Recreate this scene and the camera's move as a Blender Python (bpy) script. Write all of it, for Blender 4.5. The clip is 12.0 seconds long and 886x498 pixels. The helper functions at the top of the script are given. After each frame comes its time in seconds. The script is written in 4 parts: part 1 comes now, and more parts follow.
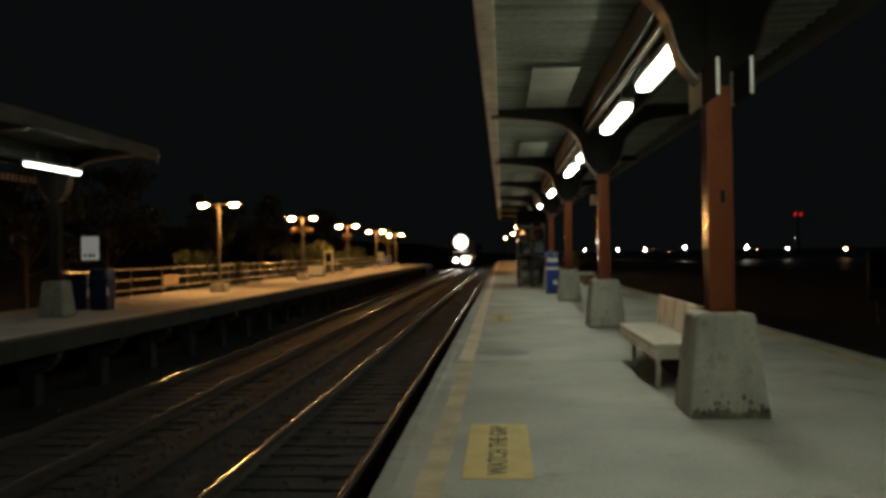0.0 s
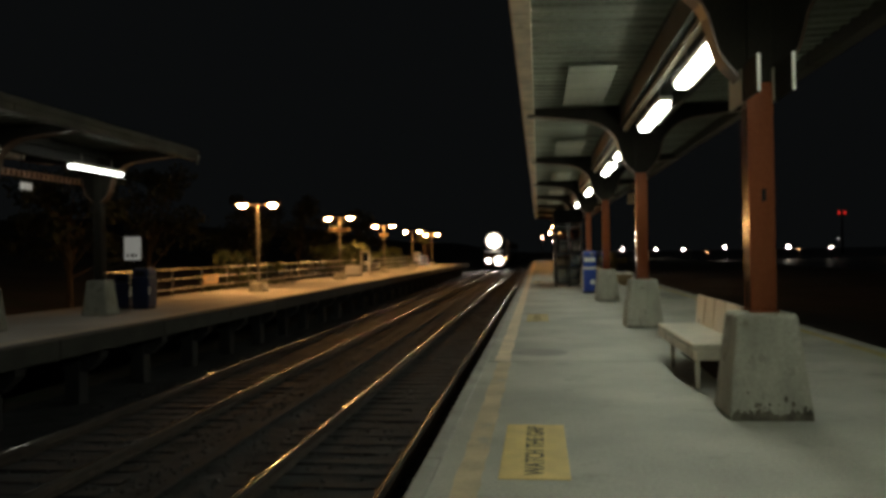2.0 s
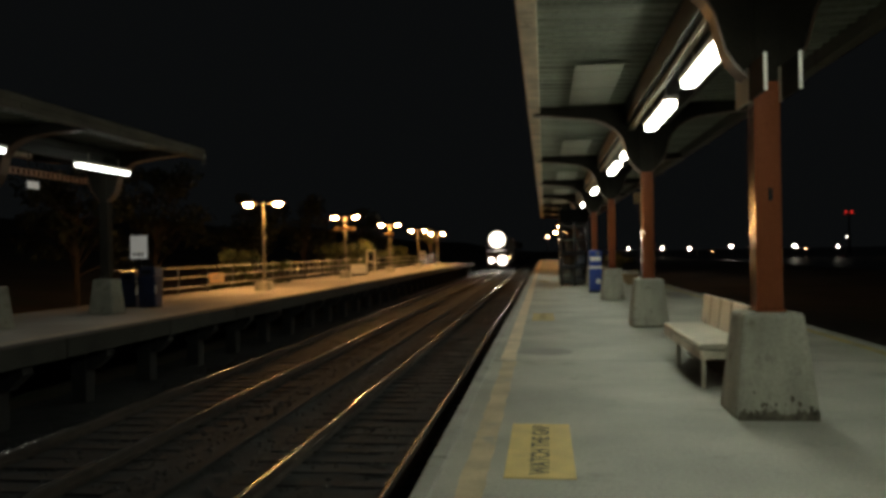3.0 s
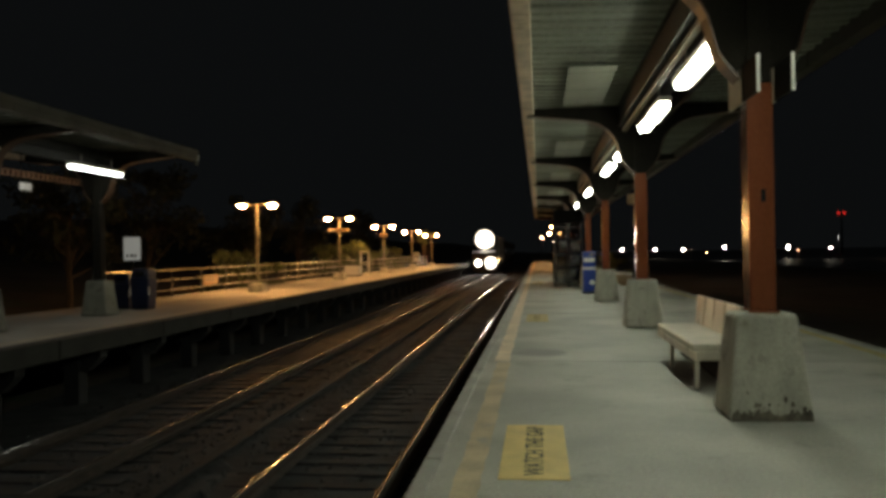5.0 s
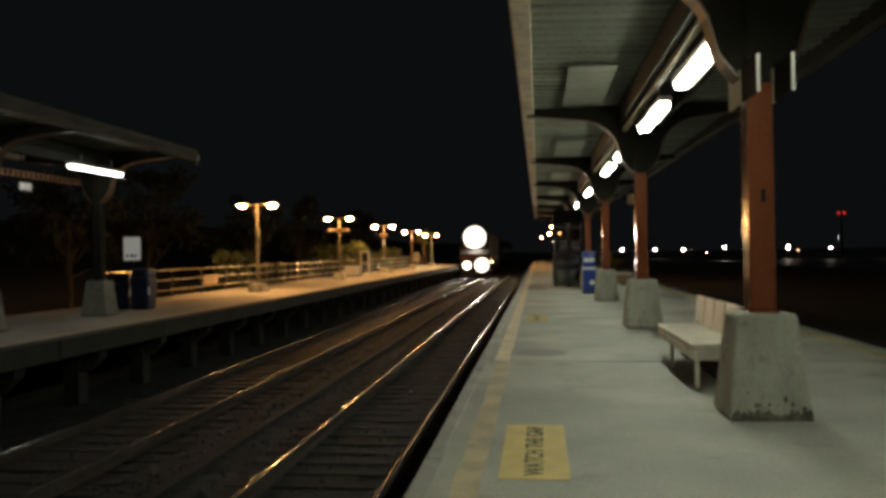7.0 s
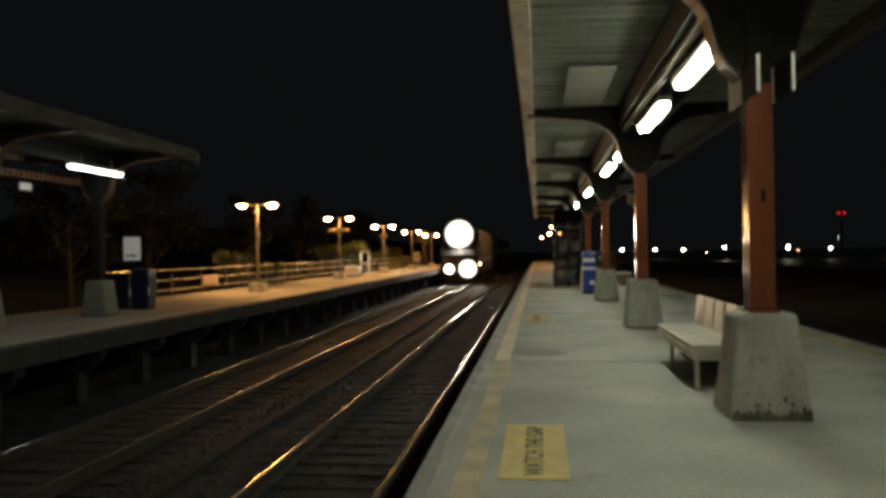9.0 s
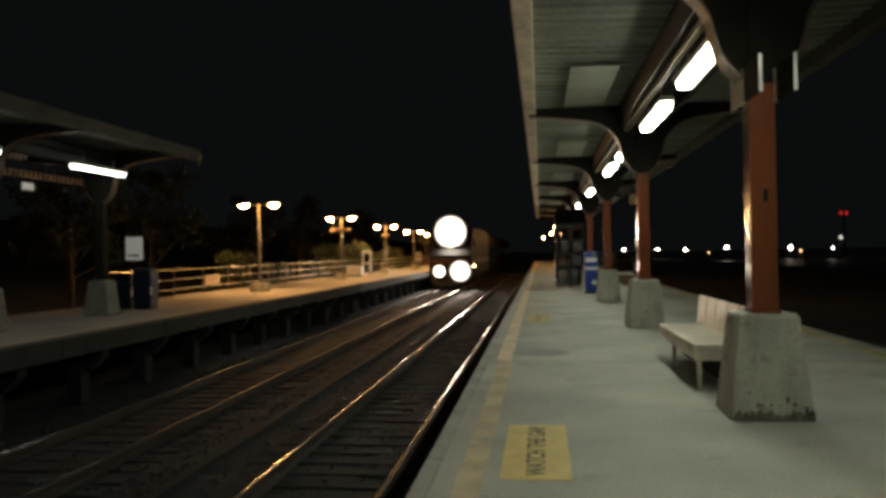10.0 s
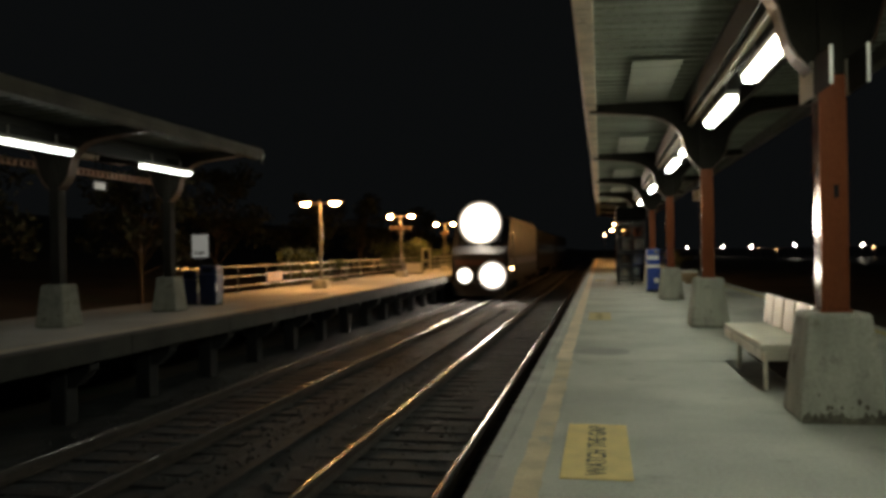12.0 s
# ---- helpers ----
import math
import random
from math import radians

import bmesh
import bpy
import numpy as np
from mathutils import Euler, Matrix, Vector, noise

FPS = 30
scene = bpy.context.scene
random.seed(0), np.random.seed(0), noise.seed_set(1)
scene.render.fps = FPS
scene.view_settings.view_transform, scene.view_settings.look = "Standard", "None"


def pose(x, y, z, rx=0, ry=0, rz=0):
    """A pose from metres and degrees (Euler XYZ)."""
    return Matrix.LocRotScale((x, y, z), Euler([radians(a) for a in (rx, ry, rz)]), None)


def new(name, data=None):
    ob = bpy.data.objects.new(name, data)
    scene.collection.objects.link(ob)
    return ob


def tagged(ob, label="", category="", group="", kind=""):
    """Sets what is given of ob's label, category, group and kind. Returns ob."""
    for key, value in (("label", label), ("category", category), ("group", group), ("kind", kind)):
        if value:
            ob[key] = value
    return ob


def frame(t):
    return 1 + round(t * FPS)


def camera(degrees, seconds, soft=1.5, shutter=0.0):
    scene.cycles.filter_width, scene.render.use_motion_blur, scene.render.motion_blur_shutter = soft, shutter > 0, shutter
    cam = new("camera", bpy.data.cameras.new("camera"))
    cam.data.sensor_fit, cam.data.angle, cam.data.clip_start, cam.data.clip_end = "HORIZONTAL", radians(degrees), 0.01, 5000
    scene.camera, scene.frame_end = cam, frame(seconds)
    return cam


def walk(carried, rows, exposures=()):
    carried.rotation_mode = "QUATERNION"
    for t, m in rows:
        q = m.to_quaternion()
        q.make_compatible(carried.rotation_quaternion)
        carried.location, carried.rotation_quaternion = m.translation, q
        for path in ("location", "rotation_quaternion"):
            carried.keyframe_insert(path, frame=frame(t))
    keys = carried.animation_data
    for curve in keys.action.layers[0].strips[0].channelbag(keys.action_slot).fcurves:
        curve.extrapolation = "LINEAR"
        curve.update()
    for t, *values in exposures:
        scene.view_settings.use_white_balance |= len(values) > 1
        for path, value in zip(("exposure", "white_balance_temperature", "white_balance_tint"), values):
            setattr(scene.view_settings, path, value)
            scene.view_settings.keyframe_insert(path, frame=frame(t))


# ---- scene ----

# ---------------------------------------------------------------- camera
# x: across the tracks, y: along them, z: up from the platform top
EYE = (0.0, 0.0, 1.35)
PATH = [
    (0.0, 4.16, 0.20, 0.93), (0.5, 4.47, 0.19, 0.92), (1.0, 6.14, 0.23, 0.99), (1.5, 6.48, 0.23, 0.97),
    (2.0, 6.71, 0.22, 1.00), (2.5, 6.91, 0.17, 0.96), (3.0, 7.10, 0.16, 0.94), (3.4, 7.14, 0.16, 0.95),
    (4.6, 6.70, 0.23, 1.00), (5.0, 6.68, 0.24, 1.00), (9.5, 6.68, 0.24, 0.99), (10.0, 6.81, 0.24, 0.98),
    (10.5, 7.14, 0.23, 0.96), (11.0, 8.71, 0.13, 0.94), (11.5, 9.88, 0.11, 0.94), (12.0, 10.97, 0.13, 0.95)]
cam = camera(57.0, 12.0, soft=3.6, shutter=0.9)
walk(cam, [(t, pose(*EYE, 90 + pitch, roll, yaw)) for t, yaw, pitch, roll in PATH],
     exposures=((0.0, 0.03), (3.0, 0.12), (5.0, 0.25), (7.2, 0.35), (9.2, 0.25), (10.5, 0.2), (12.0, 0.15)))

# ---------------------------------------------------------------- night sky, exposure
world = bpy.data.worlds.new("night")
scene.world = world
world.use_nodes = True
wn = world.node_tree.nodes["Background"]
wn.inputs["Color"].default_value = (0.85, 0.95, 1.0, 1)
wn.inputs["Strength"].default_value = 0.0034

TUBE = 26.0        # strength of the fluorescent lenses
TUBE_FAR = 6.5     # the older, dimmer tubes across the tracks
SODIUM = 460.0     # strength of the lamp post lenses
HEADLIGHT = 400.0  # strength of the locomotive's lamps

# plan
PX = 1.77                                   # line of the canopy posts
POST_Y = [6.86 + 7.6 * k for k in range(-2, 8)]
EDGE, RIGHT_EDGE = -0.77, 4.44              # edges of the near platform
RAIL_Z = -1.2
TRACKS = (-2.5, -6.34)
LEDGE, LBACK = -7.97, -12.75                # edges of the far platform
LPX = -10.36
LAMP_Y = [29.4, 42.0, 54.4, 66.8, 79.2]


# ---------------------------------------------------------------- materials
def material(name, base, rough=0.6, metal=0.0, vary=0.25, scale=3.0, fine=60.0, bump=0.15, spots=None, spec=0.5, streak=None, object_random=0.0):
    m = bpy.data.materials.new(name)
    m.use_nodes = True
    nt = m.node_tree
    b = nt.nodes["Principled BSDF"]
    b.inputs["Roughness"].default_value = rough
    b.inputs["Metallic"].default_value = metal
    b.inputs["Specular IOR Level"].default_value = spec
    big = nt.nodes.new("ShaderNodeTexNoise")
    big.inputs["Scale"].default_value = scale
    big.inputs["Detail"].default_value = 6
    small = nt.nodes.new("ShaderNodeTexNoise")
    small.inputs["Scale"].default_value = fine
    small.inputs["Detail"].default_value = 3
    geo = nt.nodes.new("ShaderNodeNewGeometry")
    src = geo.outputs["Position"]
    if streak:
        mp = nt.nodes.new("ShaderNodeMapping")
        mp.inputs["Scale"].default_value = streak
        nt.links.new(src, mp.inputs["Vector"])
        nt.links.new(mp.outputs["Vector"], big.inputs["Vector"])
    else:
        nt.links.new(src, big.inputs["Vector"])
    nt.links.new(src, small.inputs["Vector"])
    ramp = nt.nodes.new("ShaderNodeValToRGB")
    lo = [c * (1 - vary) for c in base]
    hi = [min(1, c * (1 + vary)) for c in base]
    ramp.color_ramp.elements[0].position, ramp.color_ramp.elements[0].color = 0.3, (*lo, 1)
    ramp.color_ramp.elements[1].position, ramp.color_ramp.elements[1].color = 0.7, (*hi, 1)
    nt.links.new(big.outputs["Fac"], ramp.inputs["Fac"])
    mix = nt.nodes.new("ShaderNodeMix")
    mix.data_type, mix.blend_type = "RGBA", "OVERLAY"
    mix.inputs["Factor"].default_value = min(1, vary * 1.2)
    nt.links.new(ramp.outputs["Color"], mix.inputs["A"])
    nt.links.new(small.outputs["Fac"], mix.inputs["B"])
    out = mix.outputs["Result"]
    if spots:
        colour, sc, at = spots
        sp = nt.nodes.new("ShaderNodeTexNoise")
        sp.inputs["Scale"].default_value = sc
        sp.inputs["Detail"].default_value = 8
        sp.inputs["Roughness"].default_value = 0.65
        nt.links.new(src, sp.inputs["Vector"])
        r2 = nt.nodes.new("ShaderNodeMapRange")
        r2.inputs["From Min"].default_value, r2.inputs["From Max"].default_value = at, at + 0.12
        nt.links.new(sp.outputs["Fac"], r2.inputs["Value"])
        m2 = nt.nodes.new("ShaderNodeMix")
        m2.data_type = "RGBA"
        nt.links.new(r2.outputs["Result"], m2.inputs["Factor"])
        nt.links.new(out, m2.inputs["A"])
        m2.inputs["B"].default_value = (*colour, 1)
        out = m2.outputs["Result"]
    if object_random:
        oi = nt.nodes.new("ShaderNodeObjectInfo")
        r3 = nt.nodes.new("ShaderNodeMapRange")
        r3.inputs["To Min"].default_value, r3.inputs["To Max"].default_value = 1 - object_random, 1 + object_random
        nt.links.new(oi.outputs["Random"], r3.inputs["Value"])
        hs = nt.nodes.new("ShaderNodeHueSaturation")
        nt.links.new(r3.outputs["Result"], hs.inputs["Value"])
        nt.links.new(out, hs.inputs["Color"])
        out = hs.outputs["Color"]
    nt.links.new(out, b.inputs["Base Color"])
    if bump:
        bp = nt.nodes.new("ShaderNodeBump")
        bp.inputs["Strength"].default_value = bump
        bp.inputs["Distance"].default_value = 0.02
        nt.links.new(small.outputs["Fac"], bp.inputs["Height"])
        nt.links.new(bp.outputs["Normal"], b.inputs["Normal"])
    rr = nt.nodes.new("ShaderNodeMapRange")
    rr.inputs["To Min"].default_value, rr.inputs["To Max"].default_value = max(0.03, rough - 0.12), min(1, rough + 0.12)
    nt.links.new(big.outputs["Fac"], rr.inputs["Value"])
    nt.links.new(rr.outputs["Result"], b.inputs["Roughness"])
    return m


def glow(name, colour, strength):
    m = bpy.data.materials.new(name)
    m.use_nodes = True
    b = m.node_tree.nodes["Principled BSDF"]
    b.inputs["Base Color"].default_value = (0.8, 0.8, 0.8, 1)
    b.inputs["Emission Color"].default_value = (*colour, 1)
    b.inputs["Emission Strength"].default_value = strength
    return m


def glare_lens_material(name, colour, strength, centre, radius, power=5.0):
    """A lamp lens, hottest in the middle; its emission fades outward to imitate glare."""
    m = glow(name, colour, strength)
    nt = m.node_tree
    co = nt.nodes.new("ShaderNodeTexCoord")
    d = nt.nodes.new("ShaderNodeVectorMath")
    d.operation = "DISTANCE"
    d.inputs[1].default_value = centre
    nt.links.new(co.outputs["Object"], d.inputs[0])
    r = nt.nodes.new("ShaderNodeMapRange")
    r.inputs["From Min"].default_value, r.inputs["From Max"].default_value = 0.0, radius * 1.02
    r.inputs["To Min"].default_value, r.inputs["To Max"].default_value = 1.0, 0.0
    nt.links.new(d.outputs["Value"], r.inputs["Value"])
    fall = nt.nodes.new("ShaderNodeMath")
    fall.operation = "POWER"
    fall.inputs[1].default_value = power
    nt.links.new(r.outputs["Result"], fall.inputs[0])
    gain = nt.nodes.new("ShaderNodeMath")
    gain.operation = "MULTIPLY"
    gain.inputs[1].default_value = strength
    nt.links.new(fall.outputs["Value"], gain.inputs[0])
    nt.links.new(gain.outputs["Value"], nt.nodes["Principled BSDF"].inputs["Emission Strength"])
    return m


def glass_material(name, tint=(0.8, 0.85, 0.85)):
    m = bpy.data.materials.new(name)
    m.use_nodes = True
    b = m.node_tree.nodes["Principled BSDF"]
    b.inputs["Base Color"].default_value = (*tint, 1)
    b.inputs["Roughness"].default_value = 0.04
    b.inputs["Transmission Weight"].default_value = 1.0
    b.inputs["IOR"].default_value = 1.45
    return m


M_SLAB = material("platform concrete", (0.375, 0.38, 0.335), 0.65, vary=0.26, scale=0.75, fine=38, bump=0.14, spots=((0.26, 0.26, 0.225), 1.6, 0.57))
# Dark concrete for the painted shadow patches and the expansion joints.
M_SHADOW_AND_JOINT = material("concrete for painted shadows and dark joints", (0.2, 0.2, 0.18), 0.5, vary=0.25, scale=3.0, fine=45, bump=0.1)
M_SLAB_FAR = material("far platform concrete", (0.36, 0.34, 0.3), 0.75, vary=0.2, scale=0.5, fine=45, bump=0.12)
M_EDGE = material("edge concrete", (0.33, 0.33, 0.3), 0.75, vary=0.25, scale=1.5, fine=50, bump=0.25, spots=((0.12, 0.12, 0.1), 2.0, 0.6))
# Far edge blocks darkened, putting the shade of their track face into colour.
M_EDGE_FAR = material("dark edge block with shade in colour", (0.035, 0.035, 0.03), 0.85, vary=0.35, scale=1.5, fine=40, bump=0.25)
# Concrete darkened to near black, painting in the shade below the platforms.
M_PIER = material("pier concrete with shade in colour", (0.022, 0.022, 0.023), 0.85, vary=0.3, scale=1.2, fine=30, bump=0.3)
M_PEDESTAL = material("pedestal concrete", (0.36, 0.355, 0.30), 0.85, vary=0.24, scale=4.5, fine=35, bump=0.25, spots=((0.19, 0.18, 0.145), 5.5, 0.57), streak=(1.0, 1.0, 0.3))
# Far pedestals darkened to put the shade on their fronts into colour.
M_PEDESTAL_FAR = material("far pedestal concrete with shade in colour", (0.26, 0.255, 0.21), 0.85, vary=0.3, scale=4.0, fine=35, bump=0.25, spots=((0.14, 0.13, 0.1), 4.0, 0.55))
M_STAIN = material("mossy grime", (0.12, 0.11, 0.085), 0.95, vary=0.5, scale=14, fine=80, bump=0.4)
M_RED = material("rust red paint", (0.175, 0.055, 0.025), 0.12, vary=0.2, scale=2.0, fine=40, bump=0.05, spots=((0.1, 0.03, 0.02), 3.0, 0.64), streak=(1, 1, 0.2))
def wavy(m, scale, depth):
    """Slow undulation of the surface under its fine grain, as in sheet steel."""
    nt = m.node_tree
    b = nt.nodes["Principled BSDF"]
    n = nt.nodes.new("ShaderNodeTexNoise")
    n.inputs["Scale"].default_value = scale
    n.inputs["Detail"].default_value = 1
    geo = nt.nodes.new("ShaderNodeNewGeometry")
    nt.links.new(geo.outputs["Position"], n.inputs["Vector"])
    bp = nt.nodes.new("ShaderNodeBump")
    bp.inputs["Strength"].default_value = 1.0
    bp.inputs["Distance"].default_value = depth
    nt.links.new(n.outputs["Fac"], bp.inputs["Height"])
    for link in b.inputs["Normal"].links:
        nt.links.new(link.from_socket, bp.inputs["Normal"])
    nt.links.new(bp.outputs["Normal"], b.inputs["Normal"])


wavy(M_RED, 2.6, 0.006)
# Flange brown lightened to paint the light its edges catch.
M_FLANGE = material("brown flange paint with caught light", (0.10, 0.06, 0.038), 0.4, vary=0.25, scale=3.0, fine=40, bump=0.06)
M_DARK = material("dark brown steel paint", (0.017, 0.015, 0.011), 0.8, spec=0.2, vary=0.3, scale=2.0, fine=40, bump=0.08)
M_BEAM = material("beam paint", (0.016, 0.015, 0.012), 0.55, vary=0.3, scale=1.5, fine=30, bump=0.08)
M_DECK = material("galvanised roof deck", (0.225, 0.24, 0.20), 0.5, metal=0.2, vary=0.42, scale=1.0, fine=25, bump=0.08, spots=((0.29, 0.30, 0.255), 0.9, 0.6), streak=(0.25, 1.6, 1.0))
# Paler deck colour for the painted patches of light.
M_DECK_LIGHT_PATCH = material("galvanised deck with light patch in colour", (0.30, 0.305, 0.25), 0.45, metal=0.2, vary=0.2, scale=1.5, fine=25, bump=0.06)
M_TRAY = material("tan tray paint", (0.3, 0.25, 0.18), 0.55, vary=0.2, scale=3)
# Fascia colours carry light and shade: tan where lit, dark brown where shaded.
M_FASCIA_SHADED = material("weathered brown shaded fascia", (0.06, 0.05, 0.04), 0.65, vary=0.3, scale=2.5, fine=40, bump=0.12)
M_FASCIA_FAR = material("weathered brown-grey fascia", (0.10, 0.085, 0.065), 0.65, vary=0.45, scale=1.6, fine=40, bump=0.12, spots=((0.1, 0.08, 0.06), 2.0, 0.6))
M_FASCIA_LIT = material("weathered tan lit fascia", (0.62, 0.5, 0.36), 0.6, vary=0.3, scale=2.5, fine=40, bump=0.12, spots=((0.16, 0.1, 0.06), 3.0, 0.6))
M_SLAT = material("brown valance timber", (0.3, 0.15, 0.085), 0.6, vary=0.25, scale=3, fine=40, bump=0.1, object_random=0.2)
M_ROOF = material("dark roof felt", (0.06, 0.06, 0.06), 0.9, vary=0.3, scale=1.0)
M_CREAM = material("worn cream line paint", (0.68, 0.57, 0.41), 0.65, vary=0.25, scale=2.5, fine=50, bump=0.15, spots=((0.36, 0.34, 0.28), 3.2, 0.6))
M_YELLOW_OUT = material("outer yellow line paint", (0.42, 0.35, 0.13), 0.7, vary=0.25, scale=2.5, fine=50, bump=0.15, spots=((0.33, 0.32, 0.26), 2.6, 0.55))
M_YELLOW = material("worn yellow line paint", (0.5, 0.42, 0.27), 0.7, vary=0.25, scale=2.5, fine=50, bump=0.15, spots=((0.33, 0.32, 0.28), 3.2, 0.56))
M_MAT = material("yellow warning panel", (0.68, 0.53, 0.2), 0.6, vary=0.12, scale=5, fine=60, bump=0.1, spots=((0.4, 0.32, 0.12), 6, 0.66))
M_MAT_OLD = material("faded yellow warning panel", (0.46, 0.37, 0.14), 0.7, vary=0.2, scale=5, fine=60, bump=0.1, spots=((0.36, 0.34, 0.26), 4, 0.55))
M_INK_OLD = material("faded lettering", (0.27, 0.22, 0.1), 0.7, vary=0.2, scale=20, bump=0)
M_INK = material("black lettering", (0.07, 0.065, 0.04), 0.6, vary=0.2, scale=20, bump=0)
M_RAIL_HEAD = material("dull rail head", (0.045, 0.038, 0.033), 0.6, metal=0.0, vary=0.3, scale=4, fine=60, bump=0.1)
M_RAIL = material("worn rail steel", (0.72, 0.69, 0.65), 0.22, metal=1.0, vary=0.2, scale=1.5, fine=90, bump=0, streak=(8, 0.6, 8))
M_RUST = material("rusted rail web", (0.05, 0.038, 0.031), 0.8, vary=0.35, scale=5, fine=60, bump=0.3)
M_TIE = material("creosoted timber", (0.019, 0.02, 0.021), 0.85, vary=0.35, scale=3, fine=45, bump=0.35, object_random=0.35, streak=(0.6, 6, 6))
M_BALLAST = material("track ballast", (0.023, 0.025, 0.027), 0.9, vary=0.45, scale=2.0, fine=22, bump=0.9)
M_STONE = material("ballast stone", (0.055, 0.054, 0.052), 0.9, vary=0.4, scale=9, fine=40, bump=0.2)
M_BENCH = material("cream bench fibreglass", (0.7, 0.61, 0.49), 0.3, vary=0.12, scale=3, fine=40, bump=0.04)
M_SEAT = material("bench top", (0.56, 0.52, 0.43), 0.45, vary=0.15, scale=3, fine=40, bump=0.06)
M_BENCH_SLOT = material("bench gap", (0.1, 0.08, 0.06), 0.8)
M_WHITE = material("white enamel", (0.75, 0.75, 0.72), 0.4, vary=0.06, scale=4, bump=0.02)
M_HOUSING = material("lamp housing enamel", (0.55, 0.52, 0.47), 0.4, vary=0.1, scale=4, bump=0.02)
M_OPAL = material("unlit opal lens", (0.6, 0.6, 0.56), 0.4, vary=0.06, scale=4, bump=0.02)
M_GALV = material("galvanised pipe", (0.24, 0.225, 0.2), 0.3, metal=0.85, vary=0.15, scale=3, fine=40, bump=0.04)
M_POLE = material("weathered lamp pole", (0.19, 0.17, 0.14), 0.5, metal=0.1, vary=0.15, scale=3, fine=40, bump=0.05)
M_BLUE = material("blue enamel", (0.015, 0.05, 0.3), 0.3, vary=0.15, scale=3, bump=0.03)
M_BLUE_DARK = material("dark blue plastic", (0.012, 0.02, 0.06), 0.35, vary=0.2, scale=4, bump=0.04)
M_BLACK = material("black frame paint", (0.02, 0.02, 0.022), 0.2, vary=0.2, scale=4, bump=0.02)
M_GLASS = glass_material("shelter glass", (0.5, 0.53, 0.55))
M_SIGN = material("sign board cream", (0.62, 0.58, 0.48), 0.5, vary=0.1, scale=5, bump=0.02)
M_SIGN_BROWN = material("sign board brown", (0.33, 0.22, 0.12), 0.5, vary=0.1, scale=5, bump=0.02)
M_PANE_REFLECTION = material("pale pane reflection", (0.82, 0.8, 0.72), 0.6, vary=0.1, scale=6, bump=0.02)
M_BAR = material("printed bar", (0.18, 0.17, 0.15), 0.6, vary=0.1, scale=20, bump=0)
M_RED_SIGN = material("red enamel", (0.5, 0.03, 0.03), 0.4, vary=0.1, scale=4, bump=0.02)
M_GROUND = material("dark earth and weeds", (0.065, 0.05, 0.034), 0.95, vary=0.5, scale=0.15, fine=8, bump=0.6, spots=((0.04, 0.055, 0.025), 0.4, 0.52))
M_WATER = material("dark river water", (0.01, 0.013, 0.016), 0.45, vary=0.2, scale=0.3, fine=1.5, bump=0.25)
M_BARK = material("bark", (0.09, 0.07, 0.05), 0.9, vary=0.3, scale=6, fine=40, bump=0.4)
M_LEAF = material("leaves", (0.10, 0.12, 0.05), 0.7, vary=0.45, scale=1.5, fine=12, bump=0)
M_LEAF_DARK = material("dark leaves", (0.04, 0.05, 0.028), 0.75, vary=0.45, scale=1.0, fine=12, bump=0)
M_LOCO = material("locomotive paint", (0.012, 0.012, 0.015), 0.5, spec=0.25, vary=0.15, scale=1.5, fine=30, bump=0.03)
M_LOCO_STRIPE = material("locomotive stripe", (0.06, 0.014, 0.012), 0.35, vary=0.1, scale=2, bump=0.02)
M_STEEL = material("coach paint", (0.010, 0.010, 0.012), 0.85, spec=0.1, metal=0.0, vary=0.12, scale=2, fine=30, bump=0.04)
M_WINDOW = material("dark window glass", (0.01, 0.012, 0.015), 0.08, vary=0.1, scale=3, bump=0)
M_SOOT = material("matt black", (0.008, 0.008, 0.008), 0.95, vary=0.2, scale=4, bump=0, spec=0.05)
M_UNDER = material("underframe grime", (0.03, 0.028, 0.026), 0.8, vary=0.3, scale=3, bump=0.2)
M_TUBE_FAR = glow("old fluorescent lens", (0.95, 1.0, 0.9), TUBE_FAR)
M_TUBE = glow("fluorescent lens", (0.95, 1.0, 0.79), TUBE)
M_SODIUM = glow("sodium lens", (1.0, 0.49, 0.15), SODIUM)
M_SODIUM_DIM = glow("dim sodium lens", (1.0, 0.49, 0.15), SODIUM * 0.7)
M_MARKER = glow("marker lens", (1.0, 0.6, 0.25), 12.0)
M_FARLAMP = glow("far lamp globe", (1.0, 0.9, 0.72), 30.0)
M_FARWARM = glow("far warm lamp globe", (1.0, 0.6, 0.3), 22.0)
M_BEACON = glow("red beacon", (1.0, 0.03, 0.02), 0.5)
# Glow added to two sign boards, standing in for light on them.
M_SIGN_GLOW = glow("sign panel with added glow", (1.0, 0.98, 0.88), 0.13)


# ---------------------------------------------------------------- mesh helpers
def mesh_of(name, bm, mat, smooth=False):
    bmesh.ops.recalc_face_normals(bm, faces=bm.faces)
    me = bpy.data.meshes.new(name)
    bm.to_mesh(me)
    bm.free()
    me.materials.append(mat)
    if smooth:
        for p in me.polygons:
            p.use_smooth = True
    return me


def part(name, bm, mat, parent=None, label="", smooth=False):
    ob = new(name, mesh_of(name, bm, mat, smooth))
    if parent is not None:
        ob.parent = parent
    return tagged(ob, label)


def thing(name, label, category, at=(0, 0, 0), turn=0, group="", kind=""):
    ob = new(name)
    ob.empty_display_size = 0.2
    ob.matrix_basis = pose(*at, 0, 0, turn)
    return tagged(ob, label, category, group, kind)


